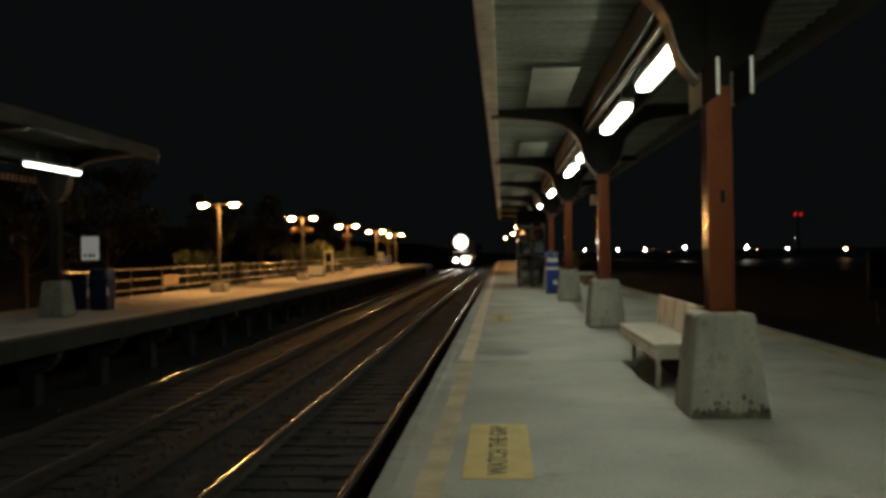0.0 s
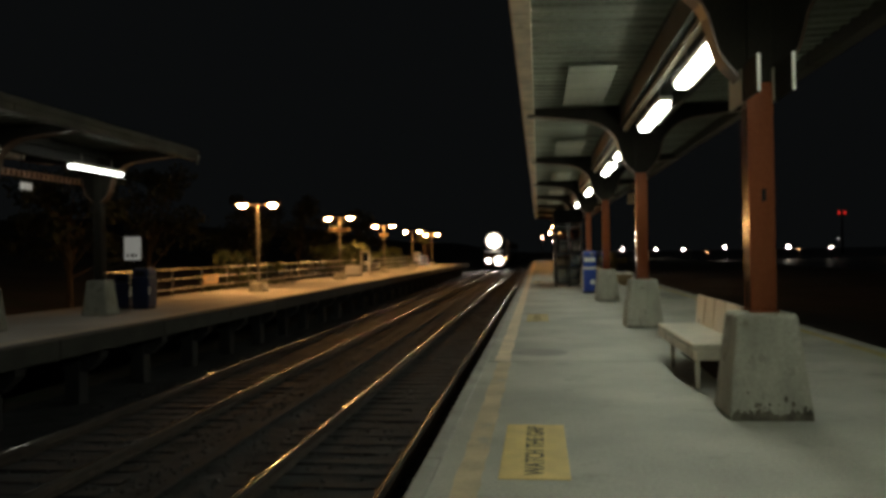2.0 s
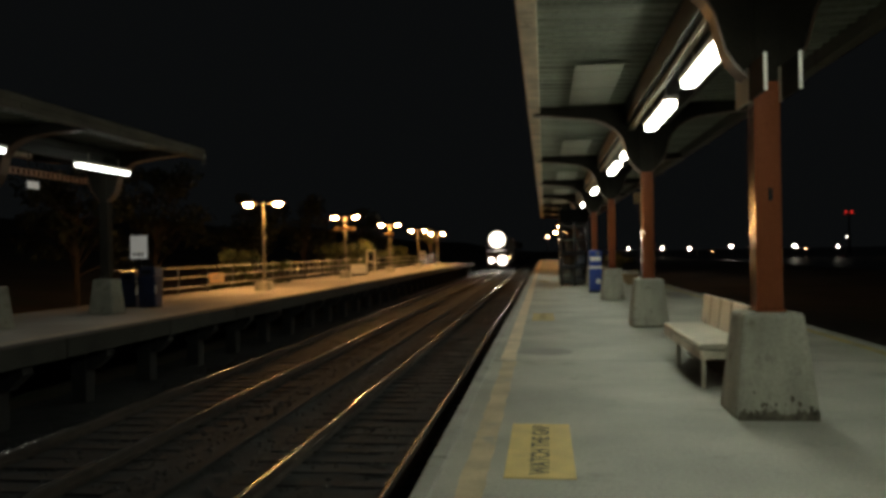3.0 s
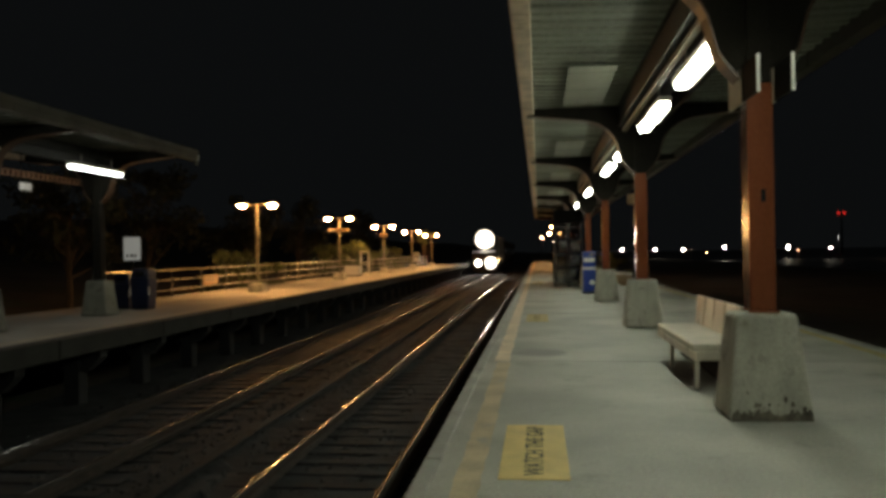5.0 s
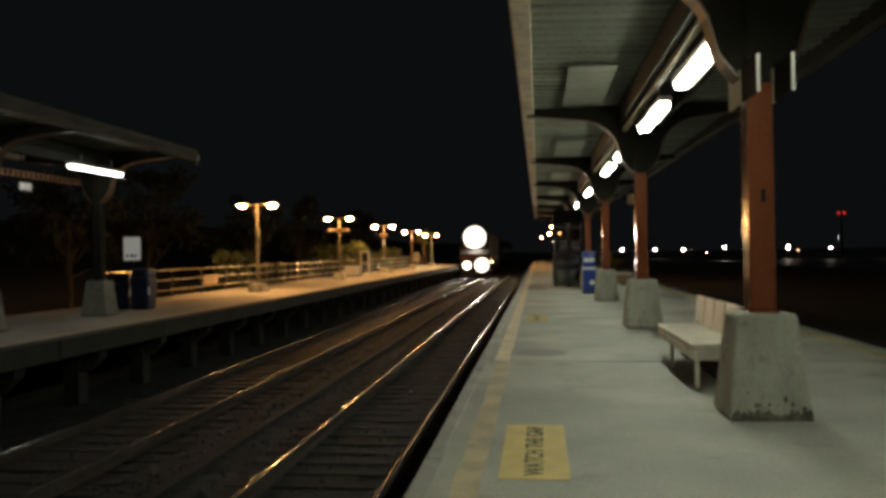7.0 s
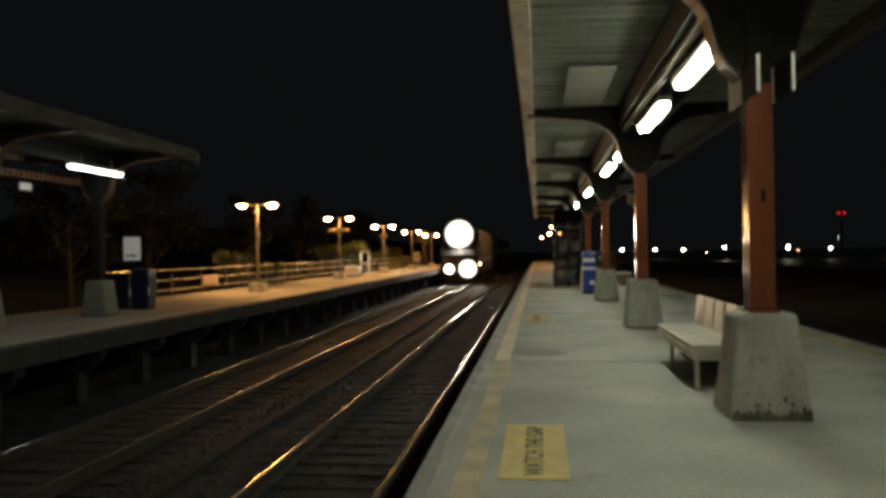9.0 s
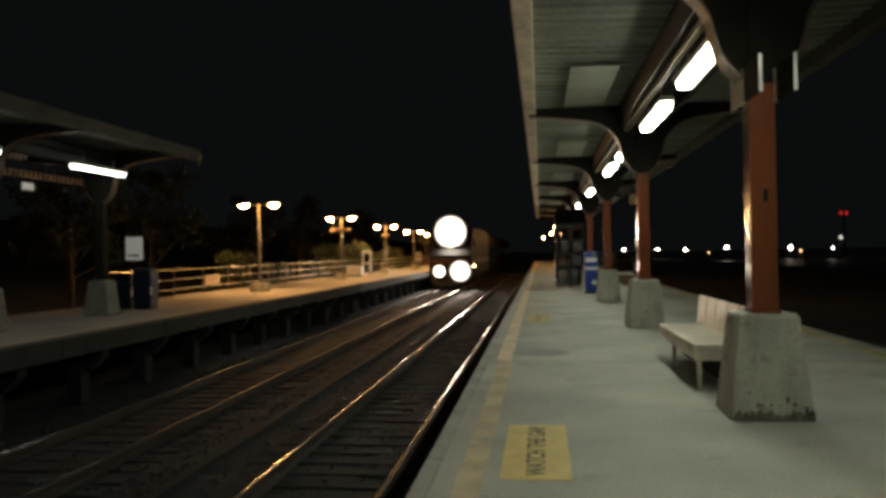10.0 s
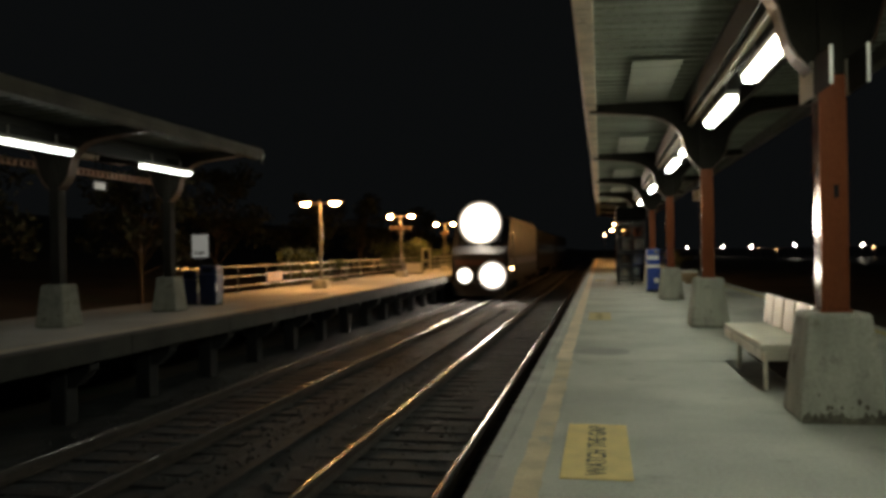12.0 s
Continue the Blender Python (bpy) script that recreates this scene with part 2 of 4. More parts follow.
def box(x0, x1, y0, y1, z0, z1, bevel=0.0, bm=None, seg=1):
    own = bmesh.new()
    bmesh.ops.create_cube(own, size=1.0)
    for v in own.verts:
        v.co = ((x0 + x1) / 2 + v.co.x * (x1 - x0), (y0 + y1) / 2 + v.co.y * (y1 - y0), (z0 + z1) / 2 + v.co.z * (z1 - z0))
    if bevel:
        bmesh.ops.bevel(own, geom=own.edges[:], offset=bevel, segments=seg, affect="EDGES", profile=0.6)
    return merge(bm, own)


def merge(bm, own):
    if bm is None:
        return own
    table = {v: bm.verts.new(v.co) for v in own.verts}
    for f in own.faces:
        bm.faces.new([table[v] for v in f.verts])
    own.free()
    return bm


def tube(a, b, r, r2=None, n=10, bm=None):
    """A round bar from a to b."""
    a, b = Vector(a), Vector(b)
    own = bmesh.new()
    bmesh.ops.create_cone(own, cap_ends=True, segments=n, radius1=r, radius2=r if r2 is None else r2, depth=(b - a).length)
    turn = (b - a).to_track_quat("Z", "Y").to_matrix().to_4x4()
    bmesh.ops.transform(own, matrix=Matrix.Translation((a + b) / 2) @ turn, verts=own.verts)
    return merge(bm, own)


def extrude(outline, axis, lo, hi, bm=None):
    """A prism: a 2D outline pushed along an axis. For 'y' the outline is (x, z), for 'x' (y, z), for 'z' (x, y)."""
    def at(p, d):
        return {"y": (p[0], d, p[1]), "x": (d, p[0], p[1]), "z": (p[0], p[1], d)}[axis]
    own = bmesh.new()
    a = [own.verts.new(at(p, lo)) for p in outline]
    b = [own.verts.new(at(p, hi)) for p in outline]
    own.faces.new(a)
    own.faces.new(b[::-1])
    for i in range(len(outline)):
        j = (i + 1) % len(outline)
        own.faces.new((a[i], b[i], b[j], a[j]))
    return merge(bm, own)


def taper(w0, d0, w1, d1, z0, z1, bevel=0.03, bm=None):
    """A tapered block, centred, w across and d deep."""
    own = bmesh.new()
    lo = [own.verts.new((sx * w0 / 2, sy * d0 / 2, z0)) for sx, sy in ((-1, -1), (1, -1), (1, 1), (-1, 1))]
    hi = [own.verts.new((sx * w1 / 2, sy * d1 / 2, z1)) for sx, sy in ((-1, -1), (1, -1), (1, 1), (-1, 1))]
    own.faces.new(lo[::-1])
    own.faces.new(hi)
    for i in range(4):
        j = (i + 1) % 4
        own.faces.new((lo[i], lo[j], hi[j], hi[i]))
    if bevel:
        bmesh.ops.bevel(own, geom=own.edges[:], offset=bevel, segments=2, affect="EDGES", profile=0.5)
    return merge(bm, own)


def lathe(profile, n=20, bm=None):
    """A turned body from (radius, z) points."""
    own = bmesh.new()
    rings = []
    for r, z in profile:
        rings.append([own.verts.new((r * math.cos(2 * math.pi * k / n), r * math.sin(2 * math.pi * k / n), z)) for k in range(n)])
    for a, b in zip(rings, rings[1:]):
        for k in range(n):
            own.faces.new((a[k], a[(k + 1) % n], b[(k + 1) % n], b[k]))
    own.faces.new(rings[0][::-1])
    own.faces.new(rings[-1])
    return merge(bm, own)


def moved(bm, m):
    bmesh.ops.transform(bm, matrix=m, verts=bm.verts)
    return bm


# ---------------------------------------------------------------- ground, water, tracks
def sheet(x0, x1, y0, y1, nx, ny, height):
    bm = bmesh.new()
    rows = []
    for j in range(ny + 1):
        y = y0 + (y1 - y0) * j / ny
        rows.append([bm.verts.new((x0 + (x1 - x0) * i / nx, y, height(x0 + (x1 - x0) * i / nx, y))) for i in range(nx + 1)])
    for a, b in zip(rows, rows[1:]):
        for i in range(nx):
            bm.faces.new((a[i], a[i + 1], b[i + 1], b[i]))
    return bm


def ground_height(x, y):
    z = -1.75 + 0.12 * noise.noise((x * 0.08, y * 0.08, 0))
    if x < -15:
        z += min(22.0, (-15 - x) * 0.10 + max(0, -45 - x) * 0.06) * (0.8 + 0.4 * noise.noise((x * 0.01, y * 0.01, 3)))
    if x > 40:
        z -= min(3.0, (x - 40) * 0.2)
    return z


tagged(part("ground", sheet(-700, 700, -100, 1300, 140, 140, ground_height), M_GROUND), "dark earth and weeds beside the railway", "ground", kind="structure")
tagged(part("water", sheet(44, 1500, -300, 1500, 4, 4, lambda x, y: -2.6), M_WATER), "dark river water at night", "water", kind="structure")


def ballast_height(x, y):
    z = RAIL_Z - 0.19 + 0.035 * noise.noise((x * 2.2, y * 2.2, 1)) + 0.02 * noise.noise((x * 7, y * 7, 5))
    mid = abs(x + 4.43)
    if mid < 0.5:
        z += 0.10 * (0.5 - mid) / 0.5
    return z


tagged(part("trackbed", sheet(-9.6, 0.9, -12, 260, 42, 900, ballast_height), M_BALLAST), "dark gravel trackbed under two railway tracks", "trackbed", kind="structure")

rng = random.Random(5)
stones = []
faces = []
for k in range(5200):
    x, y = rng.uniform(-8.0, -1.0), 5 + 34 * rng.random() ** 1.5
    if min(abs(x - c - s) for c in TRACKS for s in (-0.75, 0.75)) < 0.12:
        continue
    s = rng.uniform(0.02, 0.045)
    z = ballast_height(x, y) + s * 0.35
    i = len(stones)
    a = rng.uniform(0, 6.28)
    for u, v, w in ((1, 0, 0), (0, 1, 0.1), (-1, 0.1, 0), (0, -1, -0.1), (0.1, 0.1, 0.8), (0, 0, -0.8)):
        stones.append((x + s * (u * math.cos(a) - v * math.sin(a)), y + s * (u * math.sin(a) + v * math.cos(a)) * rng.uniform(0.8, 1.2), z + s * w))
    faces += [(i, i + 1, i + 4), (i + 1, i + 2, i + 4), (i + 2, i + 3, i + 4), (i + 3, i, i + 4), (i + 1, i, i + 5), (i + 2, i + 1, i + 5), (i + 3, i + 2, i + 5), (i, i + 3, i + 5)]
me = bpy.data.meshes.new("ballast_stones")
me.from_pydata(stones, [], faces)
me.materials.append(M_STONE)
tagged(new("ballast_stones", me), "loose grey ballast stones between the rails", "gravel", kind="stuff")


def rail(x, label):
    foot = thing("rail", label, "rail", (x, 0, 0), group="running rails")
    z = RAIL_Z
    web = [(-0.07, z - 0.17), (0.07, z - 0.17), (0.07, z - 0.155), (0.012, z - 0.13), (0.012, z - 0.045), (-0.012, z - 0.045), (-0.012, z - 0.13), (-0.07, z - 0.155)]
    part("rail_web", extrude(web, "y", -12, 260), M_RUST, foot, "rusted web and foot")
    head = [(-0.036, z - 0.045), (0.036, z - 0.045), (0.036, z - 0.012), (0.024, z), (-0.024, z), (-0.036, z - 0.012)]
    part("rail_head", extrude(head, "y", -12, 260), M_RAIL_HEAD, foot, "dull rusted head")
    band = [(-0.023, z + 0.0005), (0.023, z + 0.0005), (0.014, z + 0.004), (-0.014, z + 0.004)]
    part("running_band", extrude(band, "y", -12, 260), M_RAIL, foot, "polished running band")


for c in TRACKS:
    for s in (-0.75, 0.75):
        rail(c + s, "steel rail with a polished head on timber ties")


def cable_duct(x):
    """A low timber duct between the tracks, in lengths."""
    t = thing("cable_duct", "low dark timber cable duct lying between the tracks", "cable duct", (x, 0, RAIL_Z - 0.18))
    one = mesh_of("duct_length", extrude([(-0.08, -0.06), (0.08, -0.06), (0.08, 0.105), (0.065, 0.12), (-0.065, 0.12), (-0.08, 0.105)], "y", 0.01, 4.87), M_TIE)
    for k in range(7):
        ob = new("duct_length", one)
        ob.location = (0, 2.0 + 4.88 * k, 0)
        ob.parent = t


cable_duct(-4.3)


# ---------------------------------------------------------------- platforms
def near_platform():
    p = tagged(new("platform"), "grey concrete island platform with worn yellow lines", "platform", kind="structure")
    part("platform_slab", box(EDGE + 0.12, RIGHT_EDGE - 0.12, -14, 118, -0.35, 0.0), M_SLAB, p)
    # precast edge strips, in lengths with open joints
    lengths = []
    y = -13.7
    while y < 118:
        lengths.append(y)
        y += 3.8
    for x0, x1 in ((EDGE, EDGE + 0.118), (RIGHT_EDGE - 0.118, RIGHT_EDGE)):
        one = mesh_of("edge_block", box(x0, x1, 0.006, 3.794, -0.42, 0.004, 0.012), M_EDGE)
        for y in lengths:
            ob = new("edge_block", one)
            ob.location = (0, y, 0)
            ob.parent = p
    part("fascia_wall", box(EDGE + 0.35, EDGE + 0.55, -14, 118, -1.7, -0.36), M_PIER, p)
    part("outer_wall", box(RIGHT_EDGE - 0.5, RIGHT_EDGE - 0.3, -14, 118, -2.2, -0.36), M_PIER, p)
    return p


near = near_platform()


def strip(name, x0, x1, label, mat, y0=-13, y1=117, z=0.004, seed=1):
    """A painted line with ragged, worn edges."""
    r = random.Random(seed)
    bm = bmesh.new()
    prev = None
    n = int((y1 - y0) / 0.12)
    for k in range(n + 1):
        y = y0 + (y1 - y0) * k / n
        a = bm.verts.new((x0 + 0.018 * noise.noise((y * 1.7, seed, 0)) + 0.008 * r.uniform(-1, 1), y, z))
        b = bm.verts.new((x1 + 0.018 * noise.noise((y * 1.7, seed, 9)) + 0.008 * r.uniform(-1, 1), y, z))
        if prev:
            bm.faces.new((prev[0], prev[1], b, a))
        prev = (a, b)
    return tagged(part(name, bm, mat), label, "painted line", kind="structure")


strip("yellow_line", -0.52, -0.36, "worn olive yellow safety line along the platform edge", M_YELLOW, -13, 9.98, seed=2)
strip("yellow_line", -0.565, -0.375, "worn cream safety line painted along the platform edge", M_CREAM, 10.0, 117, seed=3)
strip("yellow_line", RIGHT_EDGE - 0.38, RIGHT_EDGE - 0.22, "worn yellow safety line painted along the outer platform edge", M_YELLOW_OUT, seed=4)
for y in (2.4, 10.0, 17.6, 25.2):
    tagged(part("expansion_joint", box(EDGE + 0.13, RIGHT_EDGE - 0.13, y - 0.007, y + 0.007, -0.01, 0.0025), M_SHADOW_AND_JOINT), "dark filled expansion joint across the platform", "joint", kind="structure")


def warning_panel(y0, y1, mat, label):
    t = thing("warning_panel", label, "floor sign", (-0.05, (y0 + y1) / 2, 0.002), group="warning panels on the platform")
    h = (y1 - y0) / 2
    part("panel", box(-0.215, 0.215, -h, h, 0.0, 0.006, 0.002), mat, t)
    cu = bpy.data.curves.new("lettering", "FONT")
    cu.body, cu.align_x, cu.align_y, cu.size, cu.extrude = "WATCH THE GAP", "CENTER", "CENTER", 0.2, 0.0006
    cu.space_character = 1.0
    cu.offset = 0.004
    cu.materials.append(M_INK if mat is M_MAT else M_INK_OLD)
    ob = new("lettering", cu)
    ob.matrix_basis = Matrix.Translation((0.005, 0, 0.0072)) @ pose(0, 0, 0, 0, 0, 90) @ Matrix.Diagonal((0.84, 0.86, 1, 1))
    ob.parent = t
    tagged(ob, "black painted capital letters")


def shadow_patch(x, y, a, b, seed):
    """A cast shadow painted as a dark patch with an uneven outline."""
    bm = bmesh.new()
    n = 40
    for z, s in ((0.003, 1.0),):
        bm.faces.new([bm.verts.new((x + a * s * math.cos(q) * (1 + 0.18 * noise.noise((math.cos(q) * 1.5, math.sin(q) * 1.5, seed))),
                                    y + b * s * math.sin(q) * (1 + 0.18 * noise.noise((math.cos(q) * 1.5, math.sin(q) * 1.5, seed + 4))), z)) for q in [2 * math.pi * k / n for k in range(n)]])
    tagged(part("shadow_patch", bm, M_SHADOW_AND_JOINT), "cast shadow painted as a dark patch on the platform", "stain", kind="structure")


# Both patches paint a shadow onto the platform surface.
shadow_patch(0.0, 10.85, 0.36, 0.36, 1.0)
shadow_patch(3.72, 23.8, 0.36, 1.5, 7.0)

warning_panel(4.83, 6.34, M_MAT, "yellow warning panel with black lettering on concrete")
warning_panel(15.6, 17.4, M_MAT_OLD, "faded yellow warning panel lying on the platform")
warning_panel(34.0, 35.6, M_MAT_OLD, "faded yellow warning panel lying on the platform")


def far_platform():
    p = tagged(new("platform_far"), "concrete side platform on piers across the tracks", "platform", kind="structure")
    part("platform_slab", box(LBACK, LEDGE - 0.3, -10, 92, -0.3, 0.0), M_SLAB_FAR, p)
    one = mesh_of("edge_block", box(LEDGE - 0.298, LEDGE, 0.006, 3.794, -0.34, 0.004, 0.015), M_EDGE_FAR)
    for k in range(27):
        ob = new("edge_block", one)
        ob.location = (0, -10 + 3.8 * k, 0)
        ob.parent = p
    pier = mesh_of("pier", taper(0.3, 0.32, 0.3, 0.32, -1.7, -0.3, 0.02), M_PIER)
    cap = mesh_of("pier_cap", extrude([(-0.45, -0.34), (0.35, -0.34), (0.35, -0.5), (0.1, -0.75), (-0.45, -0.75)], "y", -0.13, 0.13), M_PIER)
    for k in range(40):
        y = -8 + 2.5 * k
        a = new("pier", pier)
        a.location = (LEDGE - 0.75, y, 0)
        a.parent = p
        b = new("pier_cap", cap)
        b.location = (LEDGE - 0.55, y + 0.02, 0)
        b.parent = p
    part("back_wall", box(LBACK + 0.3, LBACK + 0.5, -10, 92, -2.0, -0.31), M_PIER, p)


far_platform()
strip("yellow_line", LEDGE - 0.62, LEDGE - 0.46, "faint worn yellow line along the far platform edge", M_YELLOW, -9, 20, 0.003, seed=6)


# ---------------------------------------------------------------- canopies
HAUNCH = [(0.100, 2.66), (0.125, 2.69), (0.175, 2.74), (0.245, 2.82), (0.31, 2.93), (0.35, 3.08), (0.385, 3.22), (0.44, 3.32), (0.54, 3.43), (0.69, 3.53), (0.88, 3.595), (1.27, 3.645), (1.92, 3.71)]


def frame_outline():
    right = HAUNCH + [(1.92, 3.84)]
    return right + [(-x, z) for x, z in reversed(right)]


def post_frame(x, y, mats, label, group):
    t = thing("canopy_post", label, "canopy post", (x, y, 0), group=group)
    part("pedestal", taper(0.64, 0.62, 0.46, 0.46, 0.0, 0.825, 0.035), mats[2], t, "tapered weathered concrete pedestal")
    part("base_plate", box(-0.115, 0.12, -0.13, 0.13, 0.825, 0.85, 0.006), mats[0], t)
    part("post", box(-0.098, 0.102, -0.115, 0.115, 0.85, 2.66, 0.012, seg=2), mats[0], t, "painted steel post")
    part("post_head", box(-0.094, 0.094, -0.118, 0.118, 2.662, 3.6, 0.012, seg=2), mats[1], t, "dark steel casing at the post's head")
    part("bracket", extrude(frame_outline(), "y", -0.075, 0.075), mats[1], t, "dark curved steel bracket arm")
    for s in (-1, 1):
        low = [(s * (a + 0.010), b - 0.012) for a, b in HAUNCH]
        high = [(s * (a - 0.004), b + 0.004) for a, b in HAUNCH]
        part("flange", extrude(low + high[::-1], "y", -0.12, 0.12), M_FLANGE, t, "curved bottom flange of the bracket")
    return t


def stain_ring(x, y):
    """Grime patches along the foot of the nearest pedestal."""
    r = random.Random(3)
    bm = bmesh.new()
    def face_y(z):
        return -0.31 + 0.08 * z / 0.825 - 0.002

    n = 120
    band = []
    for k in range(n + 1):
        u = -0.305 + 0.61 * k / n
        h = 0.062 + 0.07 * noise.noise((u * 9, 1.0, 2.0)) + 0.045 * noise.noise((u * 31, 4.0, 2.0)) + r.uniform(-0.006, 0.006)
        h = max(0.008, h)
        band.append((bm.verts.new((u, face_y(0.003), 0.003)), bm.verts.new((u * (1 - 0.1 * h), face_y(h), h))))
    for a, b in zip(band, band[1:]):
        bm.faces.new((a[0], b[0], b[1], a[1]))
    for k in range(34):
        u = r.uniform(-0.27, 0.27)
        w = r.uniform(0.004, 0.017)
        h = w * r.uniform(0.6, 1.8)
        z0 = 0.06 + 0.2 * r.random() ** 2 * (0.6 + noise.noise((u * 7, 3, 1)))
        ring = []
        for i in range(8):
            a = 2 * math.pi * i / 8
            q = 1 + 0.4 * noise.noise((k, a, 2.0))
            z = z0 + h * q * math.sin(a)
            ring.append(bm.verts.new((u + w * q * math.cos(a), face_y(z), z)))
        bm.faces.new(ring)
    return bm


def fixture(x, y, length, group, label, lens_mat=None, z=3.225, skirt=False):
    """Two tubes in tandem in one enclosed fitting."""
    t = thing("canopy_light", label, "ceiling light", (x, y, z), group=group)
    part("housing", box(-0.095, 0.095, -length / 2 - 0.05, length / 2 + 0.05, 0.04, 0.11, 0.015), M_HOUSING, t, "enamelled steel housing")
    half = length / 2
    # Side plate added to cut the light thrown towards the outer edge.
    if skirt:
        part("reflector", box(0.07, 0.08, -half, half, -0.055, 0.038), M_HOUSING, t, "enamelled side plate added to cut outward light")
    for a, b in ((-half, -0.025), (0.025, half)):
        lens = extrude([(-0.066, 0.04), (-0.066, 0.0), (-0.045, -0.035), (0.045, -0.035), (0.066, 0.0), (0.066, 0.04)], "y", a, b)
        part("lens", lens, lens_mat or M_TUBE, t, "long fluorescent lens")
    part("hanger", tube((0, -half * 0.6, 0.11), (0, -half * 0.6, 0.3), 0.012, n=6), M_HOUSING, t)
    part("hanger", tube((0, half * 0.6, 0.11), (0, half * 0.6, 0.3), 0.012, n=6), M_HOUSING, t)
    return t


def deck(x0, x1, y0, y1, z, rise):
    """Ribbed steel deck; ribs run across the platform."""
    bm = bmesh.new()
    mid = (x0 + x1) / 2
    prof = []
    y = y0
    while y < y1:
        prof += [(y, 0.0), (y + 0.10, 0.0), (y + 0.125, 0.032), (y + 0.275, 0.032)]
        y += 0.30
    xs = (x0, mid, x1)
    rows = []
    for yy, h in prof:
        rows.append([bm.verts.new((x, yy, z + h + rise * abs(x - mid) / (x1 - mid))) for x in xs])
    for a, b in zip(rows, rows[1:]):
        for i in range(2):
            bm.faces.new((a[i], a[i + 1], b[i + 1], b[i]))
    return bm


def canopy(x, y0, y1, name, label, group, half=1.98, gutter_mats=(M_FASCIA_SHADED, M_FASCIA_SHADED), low=3.47):
    t = thing(name, label, "canopy roof", (x, 0, 0), kind="structure")
    part("deck", deck(-half, half, y0, y1, 3.845, 0.06), M_DECK, t, "ribbed galvanised steel deck")
    part("roofing", box(-half, half, y0 - 0.03, y1 + 0.03, 3.945, 3.985), M_ROOF, t, "dark roof covering")
    for s in (-1, 1):
        ya = y0
        while ya < y1:
            yb = min(y1, ya + 3.04)
            a, b = sorted((s * (half - 0.17), s * (half + 0.03)))
            g = box(a, b, ya + 0.004, yb - 0.004, 3.73, 3.94, 0.01)
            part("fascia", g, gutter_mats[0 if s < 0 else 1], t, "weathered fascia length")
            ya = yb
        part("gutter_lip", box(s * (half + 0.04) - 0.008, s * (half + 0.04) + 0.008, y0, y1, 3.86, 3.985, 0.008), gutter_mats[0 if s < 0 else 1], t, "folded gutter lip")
    part("ridge_beam", extrude([(-0.1, 3.50), (0.1, 3.50), (0.1, 3.53), (0.02, 3.54), (0.02, 3.80), (0.1, 3.81), (0.1, 3.84), (-0.1, 3.84), (-0.1, 3.81), (-0.02, 3.80), (-0.02, 3.54), (-0.1, 3.53)], "y", y0, y1), M_BEAM, t, "dark steel beam along the posts")
    for s in (-1, 1):
        c = [(0.31, low), (0.37, low), (0.37, low + 0.02), (0.345, low + 0.03), (0.345, 3.82), (0.37, 3.83), (0.37, 3.85), (0.31, 3.85)]
        part("channel_beam", extrude([(s * a, b) for a, b in c], "y", y0, y1), M_BEAM, t, "deep dark channel beam")
    return t


# Track-side fascia takes the lit colour, the outer side the shaded one.
canopy(PX, -10.0, 61.0, "canopy_near", "flat steel canopy roof with tan fascia over the platform", "canopies", 1.98, (M_FASCIA_LIT, M_FASCIA_SHADED))
for k, y in enumerate(POST_Y):
    p = post_frame(PX, y, (M_RED, M_DARK, M_PEDESTAL), "rust red canopy post on a tapered concrete pedestal", "near canopy posts")
    if k == 2:
        tagged(part("grime", stain_ring(PX, y), M_STAIN, p, "dark mossy grime along the pedestal foot"), kind="stuff")

# Pale sheets paint a light patch onto the deck of each bay.
for y in POST_Y[:-1]:
    t = thing("deck_light_patch", "pale sheet painting a light patch under the canopy deck", "roof sheet", (0.45, y + 4.25, 3.815), group="pale roof sheets")
    part("sheet", box(0, 0.66, 0, 3.0, 0, 0.02, 0.004), M_DECK_LIGHT_PATCH, t)
    for yy in (0.4, 1.6, 2.8):
        part("strap", box(-0.02, 0.68, yy - 0.012, yy + 0.012, -0.004, -0.0005), M_DECK, t)

raceway = thing("cable_raceway", "tan metal cable raceway hung above the canopy lights", "raceway", (1.52, 0, 3.39))
part("tray", extrude([(-0.04, 0), (0.04, 0), (0.04, 0.06), (-0.04, 0.06)], "y", -9.5, 60.5), M_TRAY, raceway)
for k in range(10):
    part("bracket", box(-0.02, 0.12, -9 + 7.6 * k + 0.9, -9 + 7.6 * k + 0.94, 0.06, 0.075), M_DARK, raceway)

for k, y in enumerate(POST_Y[:-1]):
    lens, how = (M_TUBE, "glowing fluorescent fitting hung under the canopy beam") if k < 7 else (M_OPAL, "unlit fluorescent fitting hung under the canopy beam")
    fixture(1.665, y + 1.86, 1.92, "near canopy lights", how, lens, skirt=True)
    fixture(1.665, y + 5.15, 2.2, "near canopy lights", how, lens, skirt=True)

# sign plates on both sides of the nearest post
for s in (-1, 1):
    t = thing("post_sign", "narrow cream sign board fixed along the side of a post", "sign", (PX + (-0.134 if s < 0 else 0.114), 6.72, 2.63), group="post signs")
    part("board", box(-0.012, 0.012, -0.45, -0.01, -0.13, 0.15, 0.003), M_DARK, t, "dark front half of the board")
    part("plate", box(-0.014, 0.014, -0.009, 0.43, -0.13, 0.14, 0.003), M_SIGN, t, "cream rear plate")
    part("end_cap", box(-0.012, 0.012, -0.47, -0.451, -0.13, 0.15, 0.003), M_WHITE, t, "white edge strip")

t = thing("post_label", "small dark label stuck on the post", "label", (PX + 0.015, 6.86 - 0.116, 1.76))
part("sticker", box(-0.018, 0.018, -0.002, 0.001, -0.05, 0.05), M_BLACK, t)

